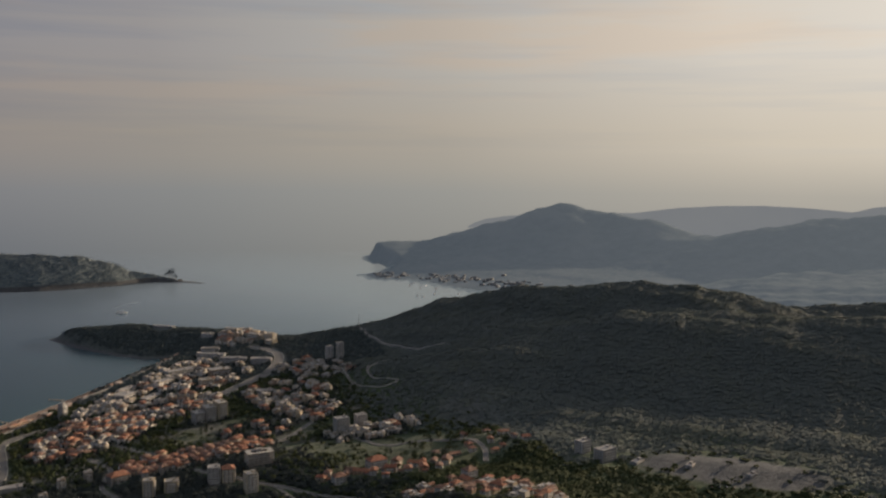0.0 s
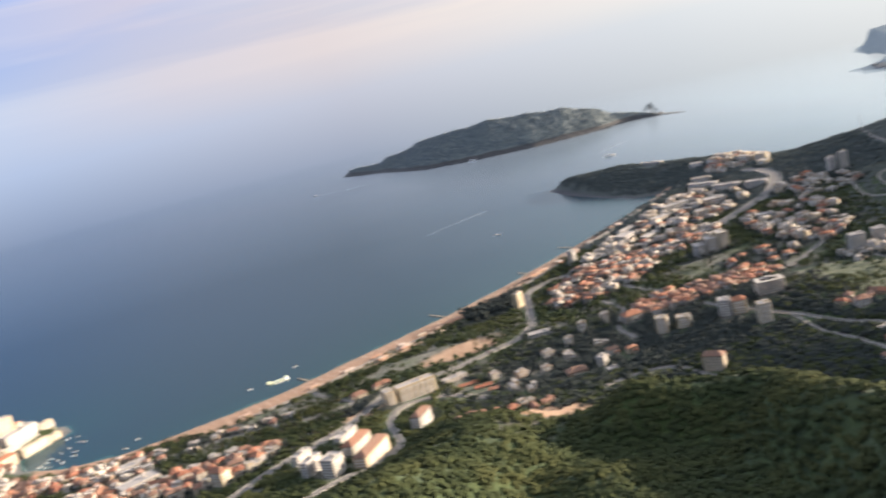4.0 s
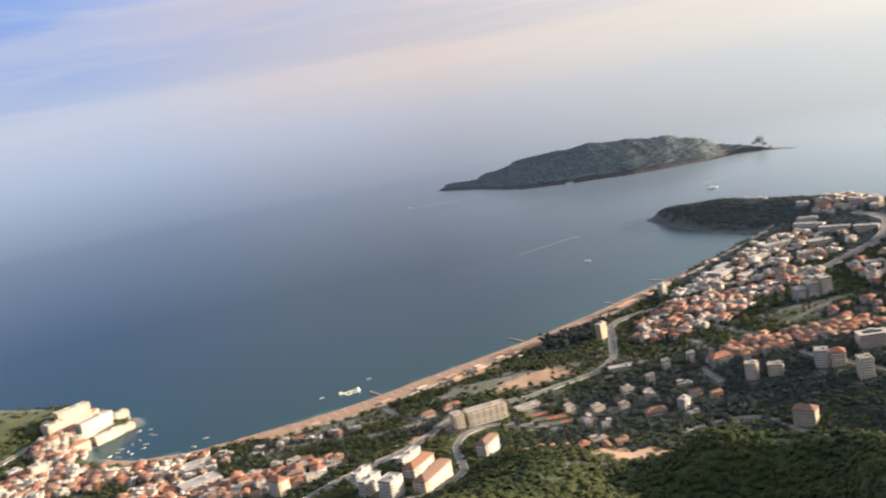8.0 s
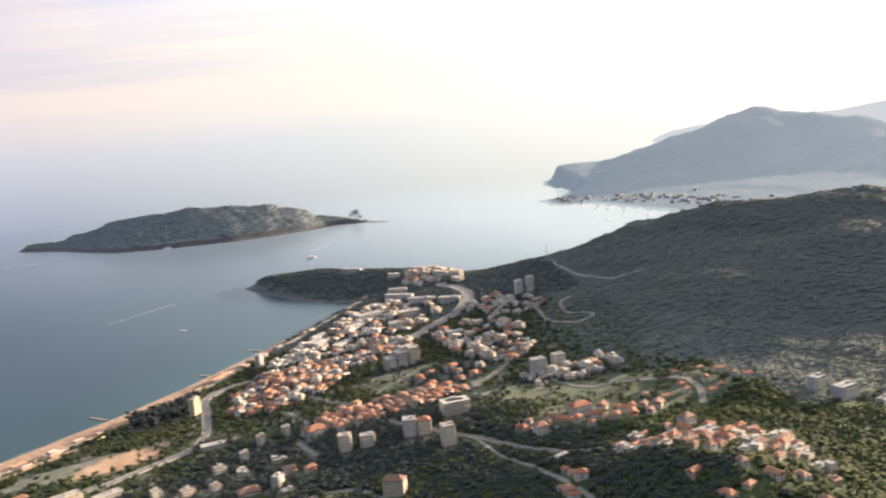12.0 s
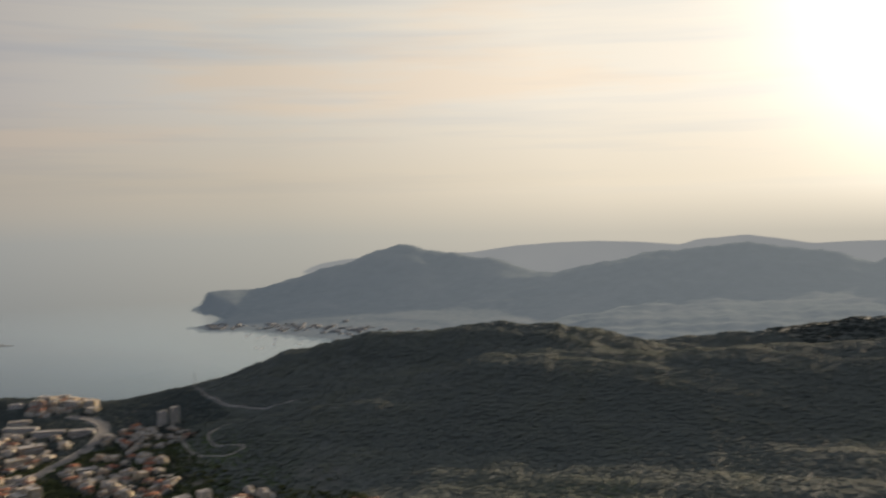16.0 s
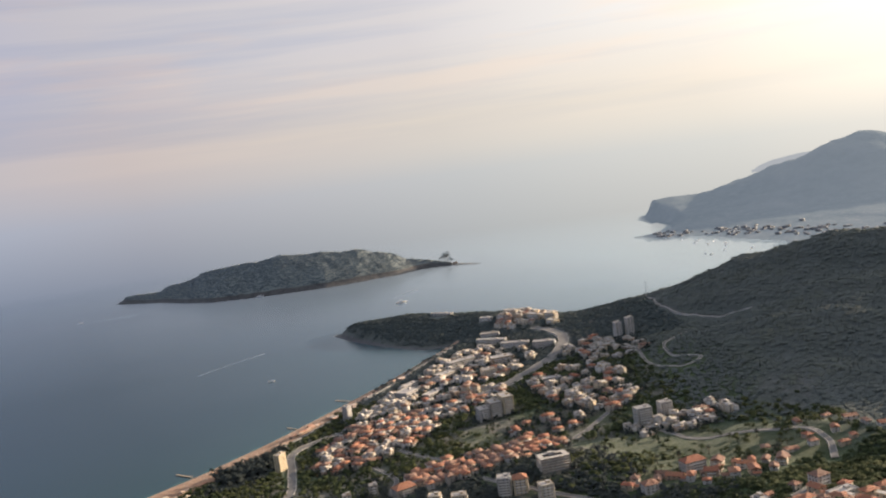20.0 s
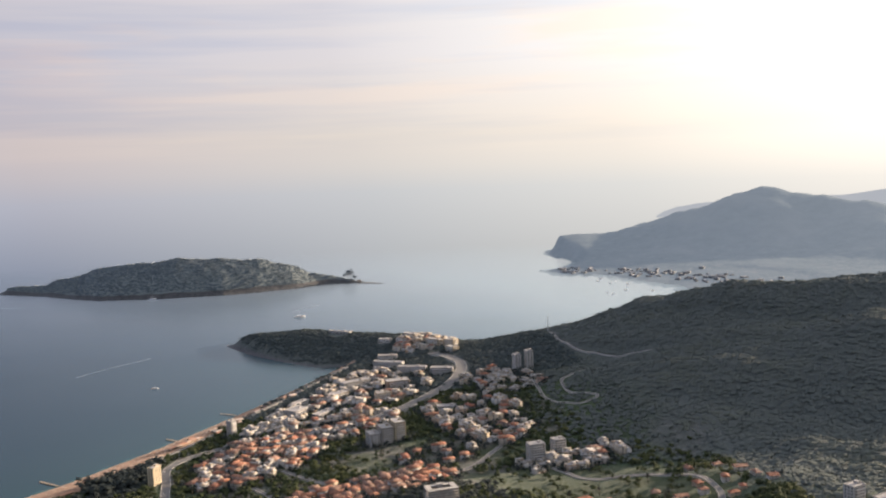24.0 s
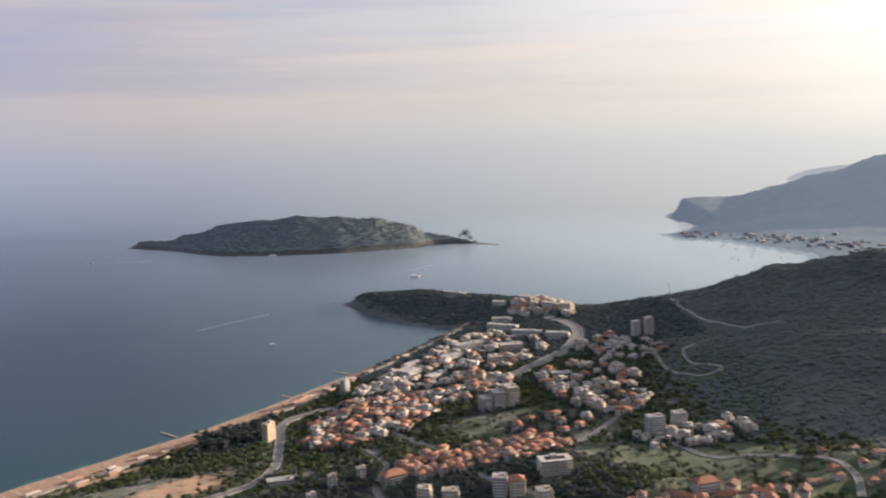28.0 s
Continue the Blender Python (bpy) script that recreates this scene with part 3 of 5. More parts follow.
# grey-blue copies of wall and tile, with haze painted into the colour
HAZED_WALL = material("hazed_wall", plaster([(0.26, 0.28, 0.30), (0.31, 0.33, 0.345), (0.24, 0.26, 0.28)]), 0.9)
HAZED_TILE = material("hazed_tiles", lambda n, p: n.ramp(n.noise(p, 0.1, 3.0), [(0.3, (0.19, 0.20, 0.21)), (0.7, (0.22, 0.222, 0.23))]), 0.9)
TILE = material("clay_tiles", tiles, 0.85, bump=tile_rows)
FLAT = material("flat_roof", lambda n, p: n.ramp(n.noise(p, 0.5, 4.0), [(0.3, (0.20, 0.19, 0.18)), (0.55, (0.33, 0.315, 0.30)), (0.8, (0.48, 0.455, 0.43))]), 0.9)
GLASS = material("window_glass", (0.035, 0.045, 0.055), 0.12, spec=0.6)
FRAME = material("window_frame", lambda n, p: n.ramp(by_object(n), [(0.0, (0.62, 0.60, 0.56)), (0.6, (0.30, 0.20, 0.12)), (1.0, (0.55, 0.54, 0.52))]), 0.6)
RAIL = material("balcony_rail", lambda n, p: n.ramp(by_object(n), [(0.0, (0.70, 0.68, 0.64)), (1.0, (0.50, 0.47, 0.43))]), 0.7)
ASPHALT = material("asphalt", lambda n, p: n.ramp(n.noise(p, 0.15, 5.0, 0.6), [(0.3, (0.09, 0.088, 0.085)), (0.7, (0.16, 0.155, 0.15))]), 0.85)
CONCRETE = material("concrete", lambda n, p: n.ramp(n.noise(p, 0.3, 4.0), [(0.3, (0.30, 0.28, 0.25)), (0.7, (0.46, 0.43, 0.39))]), 0.85)
WOOD = material("weathered_wood", lambda n, p: n.ramp(n.noise(p, 1.5, 4.0), [(0.3, (0.20, 0.15, 0.10)), (0.7, (0.34, 0.27, 0.20))]), 0.8)

WINDOW_MESHES = {}


def window_mesh(w, h, plain=False):
    key = (round(w, 1), round(h, 1), plain)
    a, b, f = w / 2, h / 2, 0.12
    if key not in WINDOW_MESHES and plain:
        WINDOW_MESHES[key] = boxes("window", [FRAME, GLASS], (-a - 0.1, -0.18, -b - 0.1, a + 0.1, 0.02, -b), (-a, -0.06, -b, a, 0.0, b, 1))
    elif key not in WINDOW_MESHES:
        WINDOW_MESHES[key] = boxes("window", [FRAME, GLASS], (-a, -0.10, -b, -a + f, 0.02, b), (a - f, -0.10, -b, a, 0.02, b), (-a + f, -0.10, b - f, a - f, 0.02, b),
                                   (-a - 0.1, -0.22, -b - 0.08, a + 0.1, 0.02, -b + 0.04), (-a + f, -0.03, -b + 0.04, a - f, 0.0, b - f, 1))
    return WINDOW_MESHES[key]


def hip_roof(w, d, rise, over=0.6, gable=False):
    a, b = w / 2 + over, d / 2 + over
    along = a >= b
    cut = 0 if gable else min(a, b)
    if along:
        r0, r1 = (-a + cut, 0, rise), (a - cut, 0, rise)
    else:
        r0, r1 = (0, -b + cut, rise), (0, b - cut, rise)
    if cut == min(a, b) and abs(a - b) < 0.3:
        r0, r1 = (-0.3, 0, rise), (0.3, 0, rise)
        along = True
    v = [(-a, -b, 0), (a, -b, 0), (a, b, 0), (-a, b, 0), r0, r1, (-a, -b, -0.25), (a, -b, -0.25), (a, b, -0.25), (-a, b, -0.25)]
    f = [(0, 1, 5, 4), (1, 2, 5), (2, 3, 4, 5), (3, 0, 4)] if along else [(0, 1, 4), (1, 2, 5, 4), (2, 3, 5), (3, 0, 4, 5)]
    f += [(9, 8, 7, 6), (6, 7, 1, 0), (7, 8, 2, 1), (8, 9, 3, 2), (9, 6, 0, 3)]
    return mesh_of("roof", v, f, TILE)


SIDES = ((0, -1), (1, 0), (0, 1), (-1, 0))


def building(w, d, storeys, roof="hip", wall=WALL, kind="house", step=3.6, sides=(0, 1, 3), balconies=0, label="", category="house", group="", wide=1.2, storey=3.0, single=(0, 1), wing=None):
    """A building at the origin, w along x and d along y. On the sides in single each window is a part; the rest are joined."""
    glazing = []
    tall = storeys * storey
    root = tagged(new(kind), label, category, group)
    part("wall", boxes("wall", [wall], (-w / 2, -d / 2, -5, w / 2, d / 2, tall), (-w / 2 - 0.12, -d / 2 - 0.12, -5, w / 2 + 0.12, d / 2 + 0.12, 0.5)), root)
    if roof in ("hip", "gable"):
        part("roof", hip_roof(w, d, min(w, d) * 0.32, gable=roof == "gable"), root, "red clay-tile roof", pose(0, 0, tall))
        stack = part("chimney", boxes("chimney", [wall], (-0.45, -0.35, 0, 0.45, 0.35, 2.1)), root, "", pose(w * 0.22, d * 0.12, tall + min(w, d) * 0.08))
        part("cap", boxes("cap", [TILE], (-0.6, -0.5, 2.1, 0.6, 0.5, 2.3)), stack, "clay chimney cap")
    else:
        t = 0.3
        part("roof", boxes("roof", [FLAT, wall], (-w / 2 + t, -d / 2 + t, tall, w / 2 - t, d / 2 - t, tall + 0.25), (-w / 2 - 0.1, -d / 2 - 0.1, tall, w / 2 + 0.1, -d / 2 + t, tall + 0.9, 1),
                           (-w / 2 - 0.1, d / 2 - t, tall, w / 2 + 0.1, d / 2 + 0.1, tall + 0.9, 1), (-w / 2 - 0.1, -d / 2 + t, tall, -w / 2 + t, d / 2 - t, tall + 0.9, 1),
                           (w / 2 - t, -d / 2 + t, tall, w / 2 + 0.1, d / 2 - t, tall + 0.9, 1)), root, "flat grey roof behind a parapet")
        hut = part("roof_hut", boxes("roof_hut", [wall], (-2, -1.8, 0, 2, 1.8, 2.4)), root, "", pose(w * 0.2, 0, tall + 0.25))
        part("hut_roof", boxes("hut_roof", [FLAT], (-2.2, -2, 2.4, 2.2, 2, 2.65)), hut)
    if wing:
        x, y, ww, wd, levels = wing
        top = levels * storey
        part("wing", boxes("wing", [wall], (x - ww / 2, y - wd / 2, -5, x + ww / 2, y + wd / 2, top)), root)
        if roof == "flat":
            part("wing_roof", boxes("wing_roof", [FLAT, wall], (x - ww / 2 + 0.2, y - wd / 2 + 0.2, top, x + ww / 2 - 0.2, y + wd / 2 - 0.2, top + 0.2), (x - ww / 2 - 0.1, y - wd / 2 - 0.1, top, x + ww / 2 + 0.1, y - wd / 2 + 0.2, top + 0.8, 1),
                                    (x - ww / 2 - 0.1, y - wd / 2 + 0.2, top, x - ww / 2 + 0.2, y + wd / 2, top + 0.8, 1), (x + ww / 2 - 0.2, y - wd / 2 + 0.2, top, x + ww / 2 + 0.1, y + wd / 2, top + 0.8, 1)), root, "flat terrace behind a parapet")
        else:
            part("wing_roof", hip_roof(ww, wd, min(ww, wd) * 0.3, 0.45, True), root, "lower clay-tile roof", pose(x, y, top))
        for level in range(levels):
            for u in (-0.25, 0.25):
                glazing.append((x + u * ww - 0.6, y - wd / 2 - 0.06, level * storey + 0.95, x + u * ww + 0.6, y - wd / 2, level * storey + 2.35, 1))
    for s in sides:
        nx, ny = SIDES[s]
        run, off = (w, d / 2) if ny else (d, w / 2)
        count = max(1, int((run - 1.6) / step))
        turn = {0: 0, 1: 90, 2: 180, 3: -90}[s]
        for k in range(count):
            u = (k - (count - 1) / 2) * (run - 1.6) / count
            for level in range(storeys):
                z = level * storey + 1.65
                x, y = (u, ny * off) if ny else (nx * off, u)
                if s in single:
                    part("window", window_mesh(wide, 1.45), root, "", pose(x, y, z, 0, 0, turn))
                    continue
                a = wide / 2
                for (p, q, r), (pp, qq, rr), slot in (((-a - 0.1, -0.18, -0.83), (a + 0.1, 0.02, -0.73), 0), ((-a, -0.06, -0.73), (a, 0.0, 0.73), 1)):
                    ends = [(x + (p, -q, -p, q)[s], y + (q, p, -q, -p)[s]), (x + (pp, -qq, -pp, qq)[s], y + (qq, pp, -qq, -pp)[s])]
                    (x0, x1), (y0, y1) = (sorted(v) for v in zip(*ends))
                    glazing.append((x0, y0, z + r, x1, y1, z + rr, slot))
        if s < 2 and balconies:
            for level in range(1, storeys):
                if kind == "house" and not single and s:
                    break
                deep = 1.3
                long = run * balconies / 2
                part("balcony", boxes("balcony", [RAIL], (-long, -deep, -0.16, long, 0, 0), (-long, -deep, 0, long, -deep + 0.1, 0.95), (-long, -deep + 0.1, 0, -long + 0.1, 0, 0.95),
                                      (long - 0.1, -deep + 0.1, 0, long, 0, 0.95)), root, "", pose(*((0, ny * off) if ny else (nx * off, 0)), level * storey, 0, 0, turn))
    if glazing:
        part("rear_glazing", boxes("rear_glazing", [FRAME, GLASS], *glazing), root)["kind"] = "stuff"
    return root


def stand(x, y, w, d, turn):
    """The pose of a building whose lowest corner meets the ground."""
    c, s = math.cos(radians(turn)), math.sin(radians(turn))
    corners = [(x + a * w / 2 * c - b * d / 2 * s, y + a * w / 2 * s + b * d / 2 * c) for a in (-1, 1) for b in (-1, 1)]
    low = min(ground_z(*p) for p in corners)
    return pose(x, y, max(low, ground_z(x, y) - 2.5, 0.8), 0, 0, turn)


# roads as draped strips: half-width, then the line
ROADS = []


def road(half, *line):
    ROADS.append((half, line))


road(5.0, (-455, 700), (-425, 790), (-392, 860), (-362, 925), (-346, 1001), (-318, 1050), (-262, 1090), (-219, 1140), (-180, 1180), (-166, 1240), (-174, 1330), (-180, 1420), (-120, 1480), (-20, 1500))
road(9.0, (-12, 1502), (70, 1510), (124, 1526), (165, 1552), (213, 1605), (268, 1690), (292, 1790), (284, 1880), (262, 1950))
road(3.4, (-360, 690), (-335, 735), (-313, 767), (-286, 795), (-280, 830), (-292, 865), (-311, 917), (-309, 962), (-288, 984), (-262, 990), (-232, 984), (-200, 960))
road(2.6, (-60, 915), (-36, 932), (1, 941), (30, 927), (51, 898), (80, 880))
road(3.0, (70, 1120), (110, 1060), (157, 1005), (189, 960), (223, 902), (252, 850), (285, 832), (321, 840), (360, 870))
road(1.7, (157, 1005), (172, 942), (196, 867), (205, 784), (213, 732), (205, 690))
road(2.1, (370, 1560), (362, 1488), (360, 1422), (392, 1375), (425, 1390), (398, 1440), (401, 1494), (425, 1520), (470, 1550))
road(1.9, (480, 1855), (474, 1790), (470, 1700), (505, 1600), (560, 1530))
road(3.0, (300, 1180), (321, 1115), (371, 1085), (409, 1051), (418, 986), (400, 930))
road(4.2, (-985, 1120), (-976, 1080), (-987, 1029), (-993, 978), (-985, 920), (-990, 850), (-1015, 780))
road(2.6, (-640, 960), (-560, 985), (-480, 990), (-420, 985), (-380, 1010), (-430, 1060), (-470, 1120))
road(3.0, (-30, 1330), (20, 1260), (70, 1215), (130, 1200), (200, 1225), (260, 1290))
road(2.6, (-60, 1270), (-30, 1200), (-40, 1130), (-20, 1060))
road(2.0, (-545, 1075), (-480, 1130), (-419, 1208), (-340, 1292))
road(2.0, (-200, 1464), (-108, 1606), (-12, 1758), (92, 1950))


def line_points(line, every=9.0):
    """A smooth run of points along a line."""
    p = np.array(line, float)
    p = np.vstack([2 * p[0] - p[1], p, 2 * p[-1] - p[-2]])
    out = []
    for a, b, c, d in zip(p, p[1:], p[2:], p[3:]):
        n = max(2, int(np.hypot(*(c - b)) / every))
        for t in np.arange(n) / n:
            out.append(0.5 * (2 * b + (c - a) * t + (2 * a - 5 * b + 4 * c - d) * t * t + (3 * b - a - 3 * c + d) * t ** 3))
    out.append(p[-2])
    return np.array(out)


ROAD_POINTS = []
for half, line in ROADS:
    p = line_points(line)
    ROAD_POINTS.append(np.column_stack([p, np.full(len(p), half)]))
    way = np.gradient(p, axis=0)
    way /= np.hypot(way[:, 0], way[:, 1])[:, None]
    side = np.stack([-way[:, 1], way[:, 0]], 1)
    verts, faces, kerb = [], [], 0.8 if half > 3 else 0.35
    for k in range(len(p)):
        z = max(ground_z(*(p[k] + side[k] * h)) for h in (-half, -half / 2, 0, half / 2, half)) + 0.7
        for h, drop in ((-half - kerb, -6.0), (-half - kerb, 0.12), (-half, 0.12), (-half, 0), (half, 0), (half, 0.12), (half + kerb, 0.12), (half + kerb, -6.0)):
            verts.append((*(p[k] + side[k] * h), z + drop))
        if k:
            faces += [(8 * k - 8 + j, 8 * k - 7 + j, 8 * k + 1 + j, 8 * k + j) for j in range(7)]
    me = mesh_of("road", verts, faces, ASPHALT)
    me.materials.append(CONCRETE)
    me.polygons.foreach_set("material_index", [0 if f % 7 == 3 else 1 for f in range(len(me.polygons))])
    tagged(new("road", me), "grey asphalt road with pale concrete kerbs", "road", kind="structure")
ROAD_POINTS = np.vstack(ROAD_POINTS)

TAKEN = [(50, 892, 15), (42, 872, 14), (62, 880, 12)]  # x, y, radius of what stands on the ground; first three clear a sightline


def put(root, x, y, w, d, turn):
    root.matrix_basis = stand(x, y, w, d, turn)
    TAKEN.append((x, y, 0.5 * math.hypot(w, d)))
    return root


def large(kind, x, y, w, d, storeys, turn, roof, wall, balconies, label):
    """One of the larger buildings, in its own place."""
    near = y < 1100 and abs(x) < 620
    room = (w + d) * storeys / 3.6
    step = 3.4 * max(1.0, room / 60) if near else 3.6
    put(building(w, d, storeys, roof, wall, kind, step, (0, 1, 3), balconies, label, kind.replace("_", " "), wide=min(2.4, step * 0.5), single=(0, 1) if near else ()), x, y, w, d, turn)


large("apartment_tower", -190, 1345, 16, 9, 8, 62, "flat", HOTEL_WALL, 0, "tall narrow cream tower block beside the coast road")
large("apartment_tower", -105, 1535, 11, 10, 9, 50, "flat", WHITE_WALL, 0.7, "slim white tower block above the beach")
large("hotel", -296, 1004, 50, 14, 7, 33, "flat", HOTEL_WALL, 0.9, "long cream-yellow hotel with rows of balconies")
large("hotel", -326, 984, 13, 16, 6, 33, "flat", HOTEL_WALL, 0.6, "stepped end wing of a cream-yellow hotel")
large("apartment_block", -303, 800, 15, 52, 6, -14, "hip", HOTEL_WALL, 0.8, "long apartment house with red roofs above the winding road")
large("apartment_block", -330, 838, 14, 40, 5, -16, "hip", WALL, 0.6, "apartment house with a red roof")
large("apartment_block", -352, 872, 9, 34, 4, -18, "flat", WHITE_WALL, 0.6, "narrow white apartment house")
large("apartment_block", -268, 893, 12, 30, 6, -16, "hip", WHITE_WALL, 0.7, "narrow apartment house with a red roof beside the road bend")
large("apartment_block", -337, 772, 16, 20, 7, -18, "flat", WHITE_WALL, 0.8, "white apartment slab with a flat roof")
large("apartment_block", -362, 780, 9, 26, 6, -18, "flat", WHITE_WALL, 0.8, "narrow white apartment slab")
large("apartment_block", -384, 812, 8, 24, 5, -18, "flat", WHITE_WALL, 0.8, "narrow white apartment slab")
large("warehouse", -254, 1046, 32, 10, 2, 36, "flat", CONCRETE, 0, "low grey building beside the sandy field")
large("shed", -232, 1020, 26, 7, 1, 20, "gable", WALL, 0, "long low shed with a brown roof")
large("shed", -212, 1006, 22, 7, 1, 20, "gable", WALL, 0, "long low shed with a brown roof")
large("shed", -197, 990, 12, 7, 1, 15, "gable", WALL, 0, "low shed with a red roof")
large("house", -380, 1034, 20, 11, 2, 40, "hip", WALL, 0, "wide beach house with a bright red roof")
large("house", -355, 1062, 24, 10, 2, 40, "hip", WALL, 0, "wide beach house with a bright red roof")
large("villa", -95, 985, 24, 14, 2, 20, "hip", WALL, 0.5, "wide villa with a red roof among dark trees")
large("house", -63, 992, 12, 10, 4, 60, "flat", WHITE_WALL, 0.6, "white stepped house among dark trees")
large("house", -52, 967, 13, 10, 1, 20, "flat", WHITE_WALL, 0, "small house with a bright white flat roof")
large("house", -88, 1146, 10, 9, 5, 10, "flat", WALL, 0.5, "slim grey house among dark trees")
large("house", -57, 1164, 10, 9, 5, 10, "flat", WALL, 0.5, "slim grey house among dark trees")
large("house", -106, 1101, 10, 9, 4, 10, "flat", WALL, 0.5, "slim grey house among dark trees")
large("apartment_block", 40, 1050, 16, 12, 5, -5, "flat", HOTEL_WALL, 0.6, "cream apartment house above the wood")
large("apartment_block", -20, 1142, 26, 16, 4, 25, "hip", WALL, 0.5, "broad house with a big brown-red roof")
large("house", 225, 872, 15, 11, 1, 30, "flat", WHITE_WALL, 0, "house with a bright white flat roof")
large("apartment_block", 346, 846, 14, 12, 5, 20, "hip", WHITE_WALL, 0.6, "tall white house above the road")
large("warehouse", 348, 808, 24, 12, 2, 20, "flat", WHITE_WALL, 0, "white hall with a low curved roof")
large("apartment_block", 227, 966, 15, 12, 4, 10, "hip", WALL, 0.5, "brick-red house beside the road")
large("apartment_block", 58, 912, 22, 13, 6, -22, "hip", WALL, 0, "lone white apartment block with a red roof at the wood's edge")
large("hotel", 99, 1388, 15, 22, 6, 14, "flat", WHITE_WALL, 0.6, "white wing of a hotel in the middle of town")
large("hotel", 116, 1391, 17, 24, 8, 14, "flat", WALL, 0.8, "grey middle block of a hotel in the middle of town")
large("hotel", 134, 1395, 16, 26, 9, 14, "flat", HOTEL_WALL, 0.7, "cream end block of a hotel in the middle of town")
large("apartment_tower", 366, 1650, 12, 12, 10, 10, "flat", WHITE_WALL, 0, "grey-white tower block at the foot of the hill")
large("apartment_tower", 386, 1645, 12, 12, 11, 10, "flat", WHITE_WALL, 0, "grey-white tower block at the foot of the hill")
large("apartment_block", 288, 1215, 20, 14, 8, 10, "flat", WHITE_WALL, 0.7, "pale apartment block at the hill's foot")
large("apartment_block", 322, 1235, 16, 13, 6, 10, "flat", WHITE_WALL, 0.7, "pale apartment block at the hill's foot")
large("apartment_block", 90, 1050, 14, 16, 7, -8, "flat", WHITE_WALL, 0.8, "white apartment block on a bank above the wood")
large("apartment_block", 107, 1046, 15, 14, 6, -4, "hip", HOTEL_WALL, 0.7, "cream apartment house with a red roof above the wood")
large("apartment_block", 128, 1000, 14, 14, 8, 8, "flat", HOTEL_WALL, 0.7, "cream apartment block on a bank above the wood")
large("apartment_block", 14, 1052, 13, 13, 7, -10, "flat", HOTEL_WALL, 0.7, "slim cream apartment block above the wood")
large("hotel", 88, 2205, 56, 12, 2, -38, "flat", WHITE_WALL, 0, "long low white villa on the wooded headland")
large("hotel", 168, 1900, 60, 14, 4, -28, "flat", WHITE_WALL, 0.8, "long pale hotel below the headland")
large("hotel", 205, 1815, 54, 14, 4, -20, "flat", WHITE_WALL, 0.8, "long pale hotel below the headland")
large("hotel", 250, 1745, 40, 15, 5, -18, "flat", WHITE_WALL, 0.8, "long pale hotel beside the main road")
large("hotel", 95, 1760, 56, 16, 4, 28, "flat", WHITE_WALL, 0.8, "long pale beach hotel")
large("hotel", 165, 1705, 40, 22, 5, 10, "flat", WALL, 0.8, "beach hotel with flat roofs")
large("hotel", 62, 1690, 40, 18, 3, 40, "flat", WALL, 0.6, "low sandy-coloured hotel wing")
large("hotel", -8, 1612, 36, 26, 4, 52, "flat", WHITE_WALL, 0.8, "stepped white beach hotel")
large("hotel", 35, 1590, 44, 14, 2, 52, "flat", WHITE_WALL, 0, "low white hotel wing")
large("apartment_block", -962, 1106, 50, 15, 9, 62, "flat", HOTEL_WALL, 0.8, "large cream apartment block on the cape")
large("apartment_block", -968, 1070, 26, 14, 7, 66, "flat", HOTEL_WALL, 0.8, "large cream apartment block on the cape")
large("apartment_block", -922, 1100, 56, 13, 7, 73, "flat", WHITE_WALL, 0.8, "long cream apartment block along the cape's quay")
large("apartment_block", -940, 945, 18, 14, 5, 60, "flat", WHITE_WALL, 0.7, "white apartment block beside the road")
large("apartment_block", -912, 1148, 22, 11, 4, 60, "flat", HOTEL_WALL, 0.8, "large cream apartment block on the cape")
large("apartment_block", -905, 948, 20, 14, 7, 62, "flat", HOTEL_WALL, 0.7, "cream apartment block among houses")
large("hotel", -612, 868, 46, 24, 3, 50, "flat", CONCRETE, 0.9, "bare concrete hotel terraces near the beach")
large("hotel", -672, 955, 44, 18, 2, 40, "flat", CONCRETE, 0.9, "bare concrete hotel terraces near the beach")
large("apartment_block", 512, 895, 16, 12, 5, 20, "flat", WHITE_WALL, 0.7, "white block at the foot of the wooded hill")
large("apartment_block", 524, 862, 24, 14, 5, 20, "flat", WHITE_WALL, 0.7, "white block at the foot of the wooded hill")
large("hotel", -148, 1175, 34, 14, 2, 12, "flat", WHITE_WALL, 0, "low white building among dark trees")
large("apartment_block", 282, 1000, 24, 14, 4, 15, "hip", WHITE_WALL, 0.7, "white house with red roofs on the meadow slope")
large("hotel", 275, 2010, 40, 16, 4, -50, "flat", WALL, 0.7, "pale hotel on the headland's neck")
large("hotel", 235, 2080, 34, 18, 4, -45, "flat", WALL, 0.7, "pale hotel on the headland's neck")
large("apartment_block", -474, 802, 18, 14, 6, -24, "hip", HOTEL_WALL, 0.6, "tall cream apartment house with a sunlit end wall")
large("apartment_block", -478, 852, 16, 13, 5, -20, "hip", HOTEL_WALL, 0.6, "cream apartment house with a red roof")
large("apartment_block", -448, 846, 14, 12, 4, -28, "hip", WHITE_WALL, 0.6, "white house with a bright red roof")
large("hotel", 172, 1966, 38, 14, 4, -12, "flat", WALL, 0.8, "pale hotel among pines below the headland")
large("hotel", 178, 2086, 26, 14, 3, -30, "flat", WHITE_WALL, 0.6, "pale villa on the headland's ridge")
large("hotel", 300, 1938, 26, 15, 4, -60, "flat", HOTEL_WALL, 0.7, "cream hotel at the end of the main road")
large("hotel", 133, 1622, 24, 14, 5, 20, "flat", HOTEL_WALL, 0.7, "cream hotel beside the main road")
large("hotel", -2, 1670, 34, 12, 3, 48, "flat", WHITE_WALL, 0.6, "low white hotel wing near the beach")
